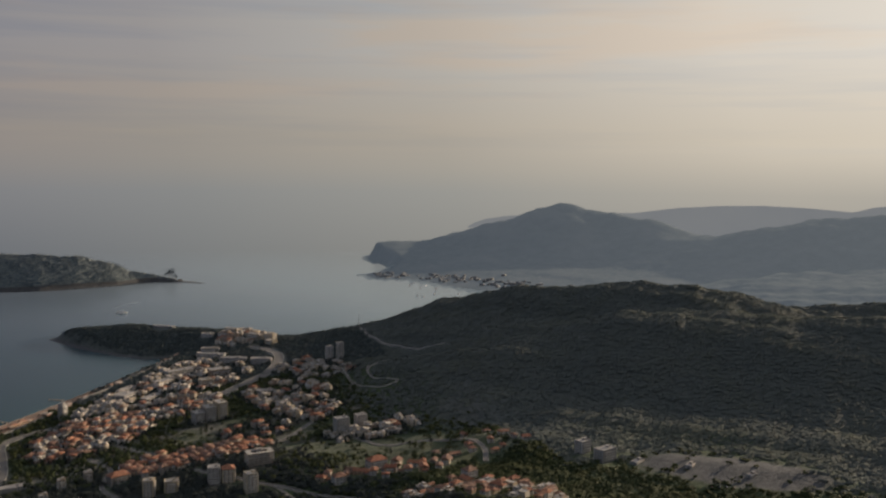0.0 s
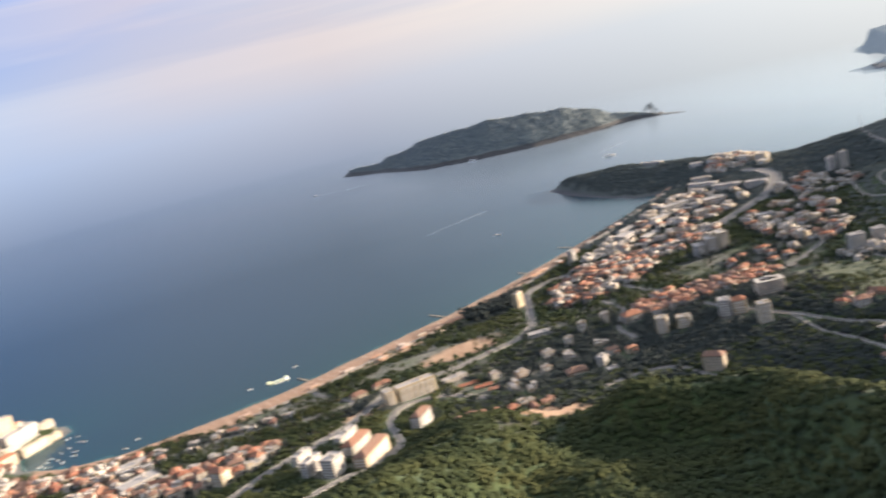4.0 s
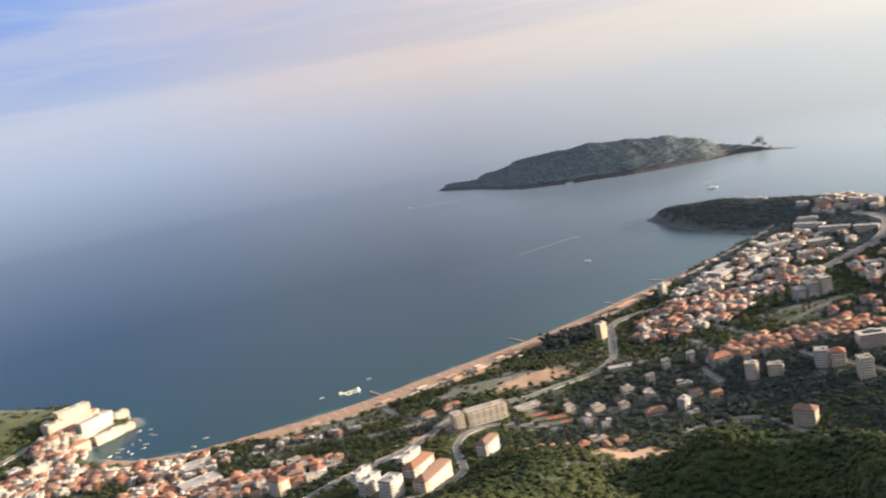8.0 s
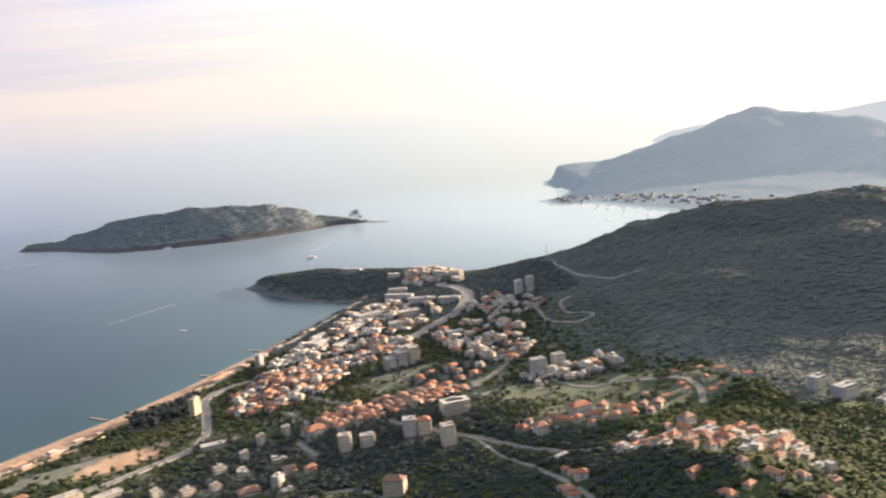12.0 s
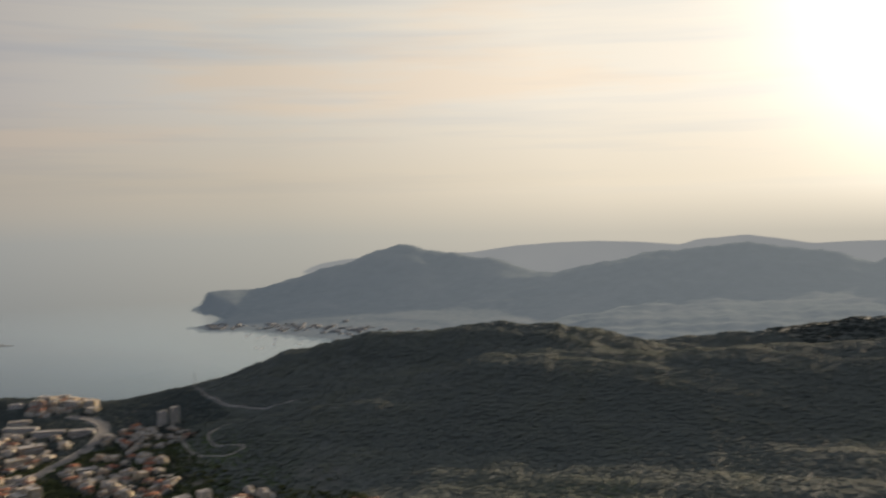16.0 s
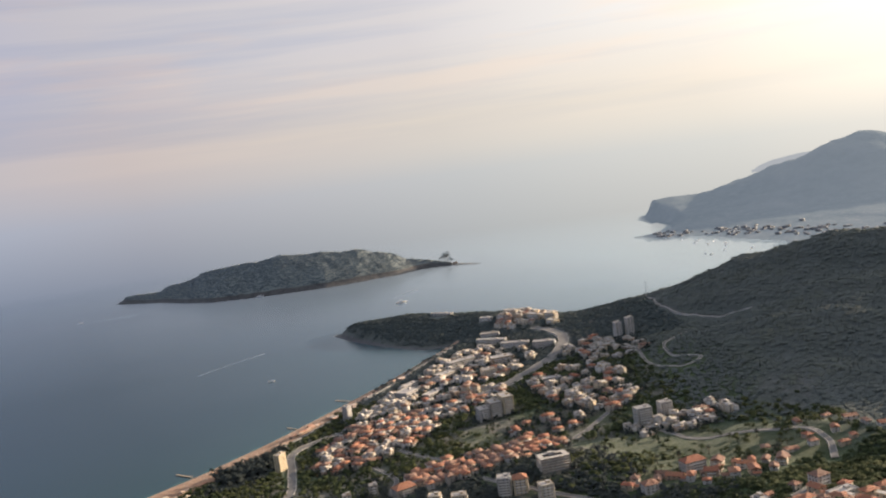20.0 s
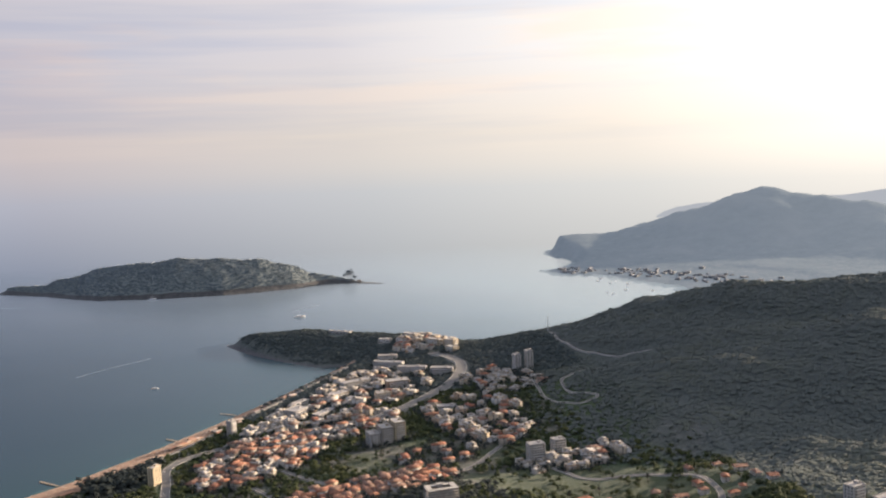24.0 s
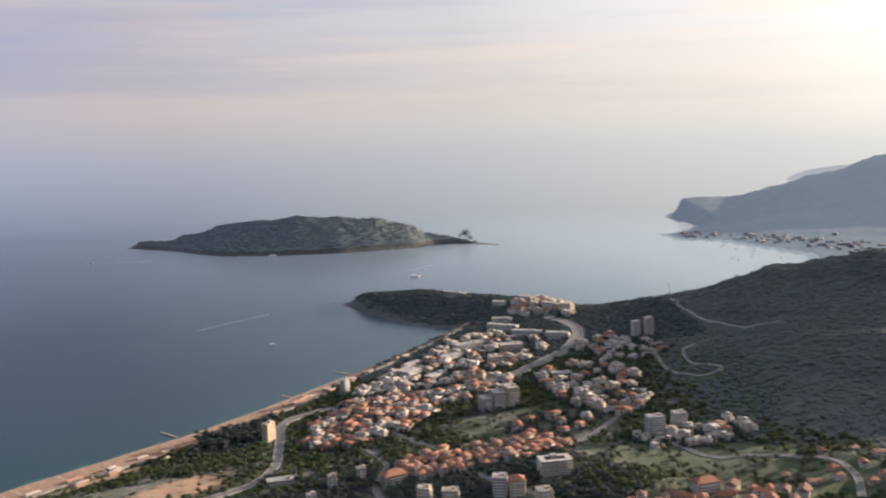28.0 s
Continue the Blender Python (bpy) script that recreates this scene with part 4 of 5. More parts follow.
large("warehouse", 222, 1504, 32, 14, 2, -6, "flat", WHITE_WALL, 0, "low hall with a white flat roof")
large("shed", 556, 842, 18, 9, 1, 30, "flat", WHITE_WALL, 0, "long low white shed at the gravel yard's edge")
large("shed", 600, 800, 14, 8, 1, 40, "flat", CONCRETE, 0, "low grey works shed in the gravel yard")
large("shed", 640, 742, 12, 7, 1, 20, "flat", WHITE_WALL, 0, "small white works shed in the gravel yard")
large("apartment_block", -898, 1092, 46, 9, 4, 70, "flat", HOTEL_WALL, 0.8, "row of cream apartments above the cape's quay")
large("apartment_block", -888, 1126, 20, 9, 3, 62, "flat", HOTEL_WALL, 0.8, "low cream apartments above the cape's quay")
large("apartment_block", -914, 1046, 28, 11, 5, 66, "hip", HOTEL_WALL, 0.8, "cream apartment house behind the quay")
large("hotel", 305, 1985, 26, 16, 5, -45, "flat", HOTEL_WALL, 0.7, "cream hotel on the headland's neck")


def unfinished_block(x, y, w, d, storeys, turn):
    """Bare floor slabs on columns round an open court, with no roof yet."""
    root = tagged(new("building_shell"), "unfinished concrete apartment block with open floors", "building")
    part("core", boxes("core", [CONCRETE], (-w * 0.1, d * 0.2, -4, w * 0.1, d * 0.42, storeys * 3 + 2.0)), root, "stair core")
    for level in range(storeys + 1):
        z, a, b = level * 3.0, w / 2, d / 2
        part("floor_slab", boxes("floor_slab", [CONCRETE], (-a, -b, z, a, -b + 5.5, z + 0.3), (-a, b - 5.5, z, a, b, z + 0.3), (-a, -b + 5.5, z, -a + 6, b - 5.5, z + 0.3), (a - 6, -b + 5.5, z, a, b - 5.5, z + 0.3)), root)
        if level < storeys:
            part("infill_wall", boxes("infill_wall", [CONCRETE], (-a + 0.5, -b + 2.2, z + 0.3, a - 0.5, -b + 2.5, z + 3), (-a + 0.5, b - 0.6, z + 0.3, a - 0.5, b - 0.3, z + 3), (a - 1.6, -b + 2.5, z + 0.3, a - 1.3, b - 0.6, z + 3)), root)
    post = boxes("column", [CONCRETE], (-0.25, -0.25, -5, 0.25, 0.25, storeys * 3 + 1.2))
    for k in range(7):
        for v in (-1, 1):
            part("column", post, root, "", pose((k - 3) * (w - 1) / 6, v * (d / 2 - 0.35), 0))
    for k in range(1, 4):
        for v in (-1, 1):
            part("column", post, root, "", pose(v * (w / 2 - 0.5), (k - 2) * d / 4, 0))
    put(root, x, y, w, d, turn)


unfinished_block(150, 1082, 34, 20, 6, 8)

HOUSE_KINDS = [dict(w=9, d=7, storeys=2, roof="hip"), dict(w=10, d=8.5, storeys=3, roof="hip", wing=(-6, -2, 6, 6, 2)), dict(w=11, d=7, storeys=2, roof="gable"),
               dict(w=13, d=8, storeys=3, roof="hip", wing=(3, -6, 6, 7, 2)), dict(w=10, d=9, storeys=4, roof="hip", balconies=0.7),
               dict(w=11, d=8, storeys=3, roof="flat", balconies=0.7, wing=(6.5, 1, 6, 7, 2)), dict(w=7.5, d=6.5, storeys=2, roof="hip"),
               dict(w=15, d=9, storeys=4, roof="flat", balconies=0.8, wing=(-4, -6, 8, 5, 3)), dict(w=12, d=9, storeys=3, roof="gable", balconies=0.6, wing=(-7, 0, 5, 7, 2)),
               dict(w=17, d=8, storeys=2, roof="flat", wing=(-5, 5, 8, 6, 3)), dict(w=13, d=10, storeys=5, roof="hip", balconies=0.8), dict(w=9, d=13, storeys=3, roof="flat", wing=(0, 3, 6, 6, 4)),
               dict(w=18, d=9, storeys=2, roof="gable", wing=(6, -5, 7, 6, 1))]
HOUSE_LABELS = {"hip": "plastered house with a red clay-tile hip roof", "gable": "plastered house with a red clay-tile gable roof", "flat": "plastered house with a flat grey roof"}
DISTRICTS = []


def district(x, y, along, across, turn, many, gap, *kinds):
    """A stretch of houses: its middle, its reach, how many and how far apart, and of which kinds."""
    DISTRICTS.append((x, y, along, across, turn, many, gap, kinds))


district(-55, 1395, 125, 75, 60, 100, 12.5, 0, 1, 2, 3, 4, 6, 8, 5, 9, 12, 11, 3)
district(70, 1185, 115, 50, 15, 72, 12.0, 0, 1, 2, 3, 4, 6, 8, 12, 3)
district(40, 1490, 110, 60, 20, 40, 15, 1, 3, 4, 5, 7, 9)
district(250, 1430, 66, 140, 10, 44, 16, 5, 1, 7, 5, 9, 11, 3, 7)
district(330, 1600, 52, 100, 20, 28, 16, 5, 7, 11, 9, 1)
district(120, 1690, 130, 90, 50, 36, 17, 5, 7, 9, 3, 5)
district(285, 970, 85, 36, -20, 20, 14.0, 0, 1, 2, 3, 6, 12, 8)
district(335, 775, 62, 95, 25, 52, 12.5, 0, 1, 2, 3, 6, 8, 9, 5)
district(207, 780, 10, 70, 6, 10, 11.5, 0, 2, 6, 1)
district(-850, 925, 120, 70, 25, 98, 11.5, 1, 3, 4, 5, 8, 7, 9, 11, 12, 5, 2)
district(-935, 1060, 50, 80, 20, 74, 9.6, 1, 4, 5, 7, 5, 10)
district(-505, 845, 80, 55, 30, 44, 13.0, 1, 3, 4, 8, 12, 10, 5, 11)
district(-700, 945, 90, 40, 10, 26, 13.0, 1, 3, 4, 5, 9)
district(-120, 1020, 110, 70, 20, 10, 26, 3, 5, 9)
district(-170, 870, 55, 18, 25, 12, 12, 9, 2, 6)
district(255, 2040, 60, 60, 40, 24, 14, 1, 5, 7)
district(-560, 990, 110, 18, 20, 8, 17, 9, 2)
district(420, 1000, 60, 60, 0, 12, 19, 0, 2, 6)
district(330, 1200, 60, 45, 0, 18, 14, 1, 5, 9, 7)
district(180, 1290, 60, 40, 0, 8, 20, 0, 3, 5)
district(-640, 830, 70, 70, 0, 42, 13, 1, 2, 4, 5, 8, 9, 11, 12)
district(10, 1640, 120, 34, 58, 26, 15, 9, 5, 7, 11)
district(110, 1800, 80, 50, 40, 16, 17, 9, 5, 11)
district(330, 650, 60, 60, 20, 12, 15, 0, 2, 6, 9)
district(-20, 1580, 110, 30, 58, 22, 15, 9, 5, 7)


def clear(x, y, gap):
    if any((x - a) ** 2 + (y - b) ** 2 < (r + gap * 0.5) ** 2 for a, b, r in TAKEN):
        return False
    return (np.hypot(ROAD_POINTS[:, 0] - x, ROAD_POINTS[:, 1] - y) - ROAD_POINTS[:, 2]).min() > 8


def joined(name, placed, label, swap={}):
    """Many far buildings as one mesh: (building, pose) pairs; swap gives other materials."""
    co, loops, starts, slots, mats, at_v, at_l = [], [], [], [], [], 0, 0
    for root, m in placed:
        for ob in root.children_recursive:
            me = ob.data
            turn = np.array(m @ (ob.matrix_basis if ob.parent == root else ob.parent.matrix_basis @ ob.matrix_basis))
            v = np.empty(len(me.vertices) * 3)
            me.vertices.foreach_get("co", v)
            co.append(v.reshape(-1, 3) @ turn[:3, :3].T + turn[:3, 3])
            i = np.empty(len(me.loops), np.int32)
            me.loops.foreach_get("vertex_index", i)
            s = np.empty(len(me.polygons), np.int32)
            me.polygons.foreach_get("loop_start", s)
            k = np.empty(len(me.polygons), np.int32)
            me.polygons.foreach_get("material_index", k)
            own = [swap.get(mat, mat) for mat in me.materials]
            mats += [mat for mat in dict.fromkeys(own) if mat not in mats]
            slots.append(np.array([mats.index(mat) for mat in own], np.int32)[k])
            loops.append(i + at_v)
            starts.append(s + at_l)
            at_v, at_l = at_v + len(me.vertices), at_l + len(i)
    me = bpy.data.meshes.new(name)
    me.vertices.add(at_v)
    me.vertices.foreach_set("co", np.concatenate(co).astype(np.float32).ravel())
    me.loops.add(at_l)
    me.loops.foreach_set("vertex_index", np.concatenate(loops).astype(np.int32))
    starts = np.concatenate(starts).astype(np.int32)
    me.polygons.add(len(starts))
    me.polygons.foreach_set("loop_start", starts)
    me.polygons.foreach_set("material_index", np.concatenate(slots).astype(np.int32))
    me.update(calc_edges=True)
    for mat in mats:
        me.materials.append(mat)
    return tagged(new(name, me), label, "houses", kind="stuff")


def settle():
    rnd = random.Random(5)
    stock, far_ones = {}, []
    for cx, cy, along, across, turn, many, gap, kinds in DISTRICTS:
        c, s = math.cos(radians(turn)), math.sin(radians(turn))
        done = tries = 0
        while done < many and tries < many * 40:
            tries += 1
            u, v = rnd.uniform(-1, 1), rnd.uniform(-1, 1)
            if u * u + v * v > 1:
                continue
            x, y = cx + u * along * c - v * across * s, cy + u * along * s + v * across * c
            k = rnd.choice(kinds)
            spec = HOUSE_KINDS[k]
            if shore_at(x, y) < (9 if x < -895 else 42) or not clear(x, y, gap):
                continue
            face = turn + rnd.choice((0, 90, 180, 270)) + rnd.uniform(-14, 14)
            m = stand(x, y, spec["w"], spec["d"], face)
            far = y > 1140 or x < -700
            grow = 1.25 if far else 1.05
            size = Matrix.Diagonal((grow * rnd.uniform(0.8, 1.3), grow * rnd.uniform(0.8, 1.2), rnd.uniform(0.72, 1.05), 1))
            if (k, far) not in stock:
                stock[k, far] = building(kind="house", step=5.4 if far else 4.4, sides=(0, 1, 2, 3), label=HOUSE_LABELS[spec["roof"]], group="houses of the bay", wide=1.5, single=() if far else (0, 1), **spec)
                stock[k, far].matrix_basis = m
            elif far:
                far_ones.append((stock[k, far], m @ size))
            else:
                copy_thing(stock[k, far], m @ size)
            TAKEN.append((x, y, gap * 0.5))
            done += 1
    over = []
    pool = [k for k in stock if k[1]]
    for cx, cy, along, across, turn, many in ((985, 3460, 70, 40, 60, 60), (1150, 3330, 170, 60, -40, 110), (1290, 3080, 190, 80, -60, 130), (1420, 2840, 200, 90, -60, 100), (1330, 3500, 160, 80, 0, 60), (1600, 3300, 200, 160, 0, 90)):
        c, s = math.cos(radians(turn)), math.sin(radians(turn))
        for _ in range(many // 3):
            u, v = rnd.uniform(-1, 1), rnd.uniform(-1, 1)
            x, y = cx + u * along * c - v * across * s, cy + u * along * s + v * across * c
            z = float(height(np.array([x]), np.array([y]))[0])
            if 1.0 < z < 13.0:
                over.append((stock[rnd.choice(pool)], pose(x, y, z, 0, 0, rnd.uniform(0, 360)) @ Matrix.Diagonal((1.2, 1.2, 0.5, 1))))
    # harbour houses take the haze-coloured wall and tile
    joined("town_across_the_bay", over, "houses and old town crowded round a far harbour, greyed with painted haze", {TILE: HAZED_TILE, WALL: HAZED_WALL, FLAT: HAZED_TILE, GLASS: HAZED_WALL})
    joined("far_houses", far_ones, "crowded cream and white houses with red roofs further along the bay")


def shore_at(x, y):
    return looked_up(LOOK_D, x, y)


settle()


# ---- trees ----
TREE_RND = np.random.default_rng(11)


def crowns(name, spots, tall, wide, leaves, size, label, lift=0.25, mat=LEAF, squash=1.0, land=height, ragged=0.5):
    """Many trees as one mesh of leaf clumps: spots x, y, z; each crown an uneven heap with gaps."""
    rng, n = TREE_RND, len(spots)
    scale = rng.uniform(0.6, 1.35, n)
    lobes = rng.normal(size=(n, 3, 3)) * np.array([0.42, 0.42, 0.25])
    pick = rng.integers(0, 3, (n, leaves))
    way = rng.normal(size=(n, leaves, 3))
    way /= np.linalg.norm(way, axis=2, keepdims=True)
    reach = rng.uniform(0.45, 1.0, (n, leaves, 1)) ** 0.5
    local = np.take_along_axis(lobes, pick[..., None].repeat(3, 2), 1) + way * reach * np.array([0.72, 0.72, 0.62])
    centre = local * np.array([wide, wide, tall * 0.5]) * scale[:, None, None]
    centre[..., 2] += (lift + 0.42) * tall * scale[:, None]
    centre += spots[:, None, :]
    x, y = spots[:, 0], spots[:, 1]
    lean = np.stack([(land(x - 9, y) - land(x + 9, y)) / 18, (land(x, y - 9) - land(x, y + 9)) / 18, np.ones(n)], 1)
    lean /= np.linalg.norm(lean, axis=1, keepdims=True)
    out = way * ragged + rng.normal(size=way.shape) * 0.28 * ragged + lean[:, None, :] * 1.05
    out /= np.linalg.norm(out, axis=2, keepdims=True)
    side = np.cross(out, rng.normal(size=out.shape))
    side /= np.linalg.norm(side, axis=2, keepdims=True)
    up = np.cross(out, side)
    big = size * rng.uniform(0.6, 1.5, (n, leaves, 1)) * scale[:, None, None]
    a, b = side * big, up * big * squash
    bend = out * big * 0.4
    corners = np.stack([centre - a - b * 0.6 - bend, centre + a * 0.8 - b + bend, centre + a + b * 0.7 - bend, centre - a * 0.7 + b + bend], 2)
    verts = corners.reshape(-1, 3)
    k = np.arange(n * leaves)[:, None] * 4
    tris = np.concatenate([k + np.array([[0, 1, 3]]), k + np.array([[1, 2, 3]])], 1).reshape(-1, 3)
    me = bpy.data.meshes.new(name)
    me.vertices.add(len(verts))
    me.vertices.foreach_set("co", verts.astype(np.float32).ravel())
    me.loops.add(tris.size)
    me.loops.foreach_set("vertex_index", tris.astype(np.int32).ravel())
    me.polygons.add(len(tris))
    me.polygons.foreach_set("loop_start", np.arange(0, tris.size, 3, dtype=np.int32))
    me.update(calc_edges=True)
    me.materials.append(mat)
    return tagged(new(name, me), label, "trees", kind="stuff")


def scatter(x0, x1, y0, y1, every, allow, jitter=0.5):
    """Spots about that far apart where allow(x, y) beats chance."""
    gx, gy = np.meshgrid(np.arange(x0, x1, every), np.arange(y0, y1, every))
    x = gx.ravel() + TREE_RND.uniform(-jitter, jitter, gx.size) * every
    y = gy.ravel() + TREE_RND.uniform(-jitter, jitter, gx.size) * every
    keep = allow(x, y) > TREE_RND.uniform(0, 1, x.size)
    x, y = x[keep], y[keep]
    return np.stack([x, y, height(x, y)], 1)


TAKEN_AT = np.array(TAKEN)


def free_of_works(x, y, bank=(0.0, 8.0)):
    """1 off buildings, roads and a strip camera-side that would hide them."""
    ok = np.ones(len(x))
    for lot in np.array_split(np.arange(len(x)), max(1, len(x) // 3000)):
        # bank: offsets that keep the strip towards the camera free of trees
        for up in bank:
            far = np.hypot(x[lot, None] - TAKEN_AT[:, 0], y[lot, None] + up - TAKEN_AT[:, 1]) - TAKEN_AT[:, 2] * 0.8
            road = np.hypot(x[lot, None] - ROAD_POINTS[::2, 0], y[lot, None] + up - ROAD_POINTS[::2, 1]) - ROAD_POINTS[::2, 2]
            ok[lot] *= (far.min(1) > 3.0) & (road.min(1) > 5.0)
    return ok


def wood_chance(x, y):
    c, d = covers_at(x, y), shore(x, y)
    base = 1 - 0.88 * np.clip(c["meadow"] * 1.35, 0, 1)
    base *= (1 - np.clip(c["sand"] * 1.5, 0, 1)) * (1 - np.clip(c["earth"] * 1.4, 0, 1)) * (1 - 0.93 * np.clip(c["rock"] * 1.5, 0, 1))
    base *= 1 - 0.3 * np.clip(c["town"] * 1.3, 0, 1)
    return base * smooth(10, 30, d) * free_of_works(x, y)


crowns("woodland", scatter(-480, 480, 230, 960, 6.0, wood_chance), 4.6, 3.7, 20, 1.3, "dense green scrub and low trees on the near slopes", 0.0, ragged=0.32)


def grove(x, y):
    """The dark pine wood round the foot of the near slope, and the one on the beach."""
    return np.clip(np.maximum.reduce([blob(x, y, -20, 1030, 190, 130, 20), blob(x, y, 170, 900, 90, 120), blob(x, y, 250, 700, 60, 150, 10), 1.4 * blob(x, y, -228, 1350, 26, 62, -35), blob(x, y, -345, 985, 30, 40)]) * 1.4, 0, 1)


def between_houses(x, y):
    """The gaps left between the houses of the town, off the roads."""
    ok = np.ones(len(x))
    for lot in np.array_split(np.arange(len(x)), max(1, len(x) // 3000)):
        far = np.hypot(x[lot, None] - TAKEN_AT[:, 0], y[lot, None] - TAKEN_AT[:, 1]) - TAKEN_AT[:, 2]
        road = np.hypot(x[lot, None] - ROAD_POINTS[::2, 0], y[lot, None] - ROAD_POINTS[::2, 1]) - ROAD_POINTS[::2, 2]
        ok[lot] = (far.min(1) > 0.6) & (far.min(1) < 9.0) & (road.min(1) > 3.5)
    return 0.85 * ok * smooth(46, 60, shore(x, y))


def hill_foot(x, y):
    return smooth(300, 390, x) * smooth(1080, 1230, y)


crowns("woodland", scatter(-640, 470, 960, 1600, 6.8, lambda x, y: wood_chance(x, y) * (1 - grove(x, y)) * (1 - hill_foot(x, y))), 5.6, 3.6, 16, 1.4, "green trees between the houses", 0.1, ragged=0.32)
crowns("woodland", scatter(290, 470, 1080, 1600, 7.6, lambda x, y: wood_chance(x, y) * hill_foot(x, y)), 3.6, 4.4, 12, 1.4, "dark wood at the foot of the big hill", 0.05, HAZED_HILL_WOOD, ragged=0.22)
crowns("pine_grove", scatter(-420, 420, 540, 1420, 5.8, lambda x, y: grove(x, y) * free_of_works(x, y, (0.0, 7.0, 14.0))), 5.6, 3.8, 20, 1.2, "dense dark pine wood below the slope", 0.05, GROVE, ragged=0.2)
crowns("garden_trees", scatter(-180, 430, 1060, 1960, 6.0, between_houses), 6.4, 2.5, 15, 1.0, "dark garden trees crowded between the houses", 0.12, GROVE, ragged=0.4)
crowns("garden_trees", scatter(-1000, -400, 760, 1100, 6.0, between_houses), 5.6, 2.4, 14, 1.0, "dark garden trees crowded between the houses", 0.12, GROVE, ragged=0.4)
crowns("pine_grove", scatter(-285, -190, 1285, 1440, 7.0, lambda x, y: np.clip(1.5 * blob(x, y, -236, 1368, 24, 62, -32), 0, 1) * free_of_works(x, y)), 13.0, 5.0, 30, 1.6, "tall dark pines beside the beach", 0.1, GROVE, ragged=0.35)
crowns("woodland", scatter(-1400, -480, 640, 1180, 7.5, wood_chance), 5.0, 4.0, 11, 1.4, "green scrub and trees on the cape", 0.05)
# low smooth crowns, their contrast lowered as haze would lower it
crowns("woodland", scatter(470, 1500, 860, 2250, 7.6, wood_chance), 1.9, 4.8, 10, 1.5, "dark dense wood covering the big hill", 0.0, HAZED_HILL_WOOD, ragged=0.16)
crowns("woodland", scatter(-200, 470, 1600, 2430, 7.5, wood_chance), 4.2, 4.4, 13, 1.4, "dark pines on the headland", 0.05, HAZED_HEAD_WOOD, ragged=0.32)


def headland_chance(x, y):
    return smooth(8, 24, height(x, y)) * smooth(0, 40, shore(x, y))


def dark_side(x, y):
    """The shaded flank of the big hill beyond the gravel yard."""
    return smooth(640, 700, x - 0.4 * (760 - y))


crowns("woodland", scatter(480, 900, 330, 860, 7.5, lambda x, y: wood_chance(x, y) * (1 - dark_side(x, y))), 4.0, 4.4, 13, 1.3, "green scrub on the valley side", 0.0, ragged=0.42)
crowns("woodland", scatter(600, 1500, 330, 860, 8.5, lambda x, y: wood_chance(x, y) * dark_side(x, y)), 2.2, 5.4, 11, 1.6, "dark wood on the hill's shaded flank", 0.0, HAZED_HILL_WOOD, ragged=0.2)
# the darker leaf material stands in for the ridges' backlit shade
crowns("woodland", scatter(1500, 2300, 400, 1560, 12.0, headland_chance), 2.4, 7, 10, 2.2, "wood on the ridges inland, backlit shade put into dark leaves", 0.0, GROVE, ragged=0.2)


def isle_spots():
    gx, gy = np.meshgrid(np.arange(-1090, 190, 7.5), np.arange(3310, 3700, 7.5))
    x, y = gx.ravel() + TREE_RND.uniform(-4, 4, gx.size), gy.ravel() + TREE_RND.uniform(-4, 4, gx.size)
    z, d = isle_height(x, y)
    keep = d > 13
    return np.stack([x, y, z], 1)[keep]


# crowns flattened and aligned to mute their shading, in place of haze
crowns("woodland", isle_spots(), 2.0, 5.2, 11, 1.7, "dark green wood covering the island", 0.0, HAZED_ISLE_WOOD, ragged=0.12, land=lambda x, y: isle_height(x, y)[0])


# ---- boats and beach ----
HULL = material("white_hull", lambda n, p: n.ramp(by_object(n), [(0.0, (0.78, 0.78, 0.76)), (0.7, (0.70, 0.72, 0.74)), (1.0, (0.55, 0.60, 0.66))]), 0.35)
DECK = material("boat_deck", lambda n, p: n.ramp(n.noise(p, 1.0), [(0.3, (0.30, 0.22, 0.14)), (0.7, (0.45, 0.36, 0.25))]), 0.6)
CANVAS = material("canvas", lambda n, p: n.ramp(by_object(n), [(0.0, (0.44, 0.38, 0.30)), (0.5, (0.36, 0.18, 0.11)), (1.0, (0.50, 0.47, 0.42))]), 0.9)


def hull_mesh(long, wide, tall):
    verts, faces = [], []
    rings = ((-0.5, 0.72), (-0.25, 0.95), (0.05, 1.0), (0.3, 0.72), (0.44, 0.34), (0.5, 0.03))
    for u, w in rings:
        half = wide / 2 * w
        rise = tall * (1 + 0.5 * max(u, 0) ** 2 * 4)
        verts += [(u * long, -half, rise), (u * long * 0.96, -half * 0.75, 0.0), (u * long * 0.94, 0, -tall * 0.5), (u * long * 0.96, half * 0.75, 0.0), (u * long, half, rise), (u * long, 0, rise * 0.9)]
    for k in range(len(rings) - 1):
        faces += [(6 * k + j, 6 * k + (j + 1) % 6, 6 * k + 6 + (j + 1) % 6, 6 * k + 6 + j) for j in range(6)]
    faces += [tuple(range(5, -1, -1)), tuple(range(6 * len(rings) - 6, 6 * len(rings)))]
    me = mesh_of("hull", verts, faces, HULL)
    me.materials.append(DECK)
    me.polygons.foreach_set("material_index", [1 if k < 30 and k % 6 in (4, 5) else 0 for k in range(len(me.polygons))])
    return me


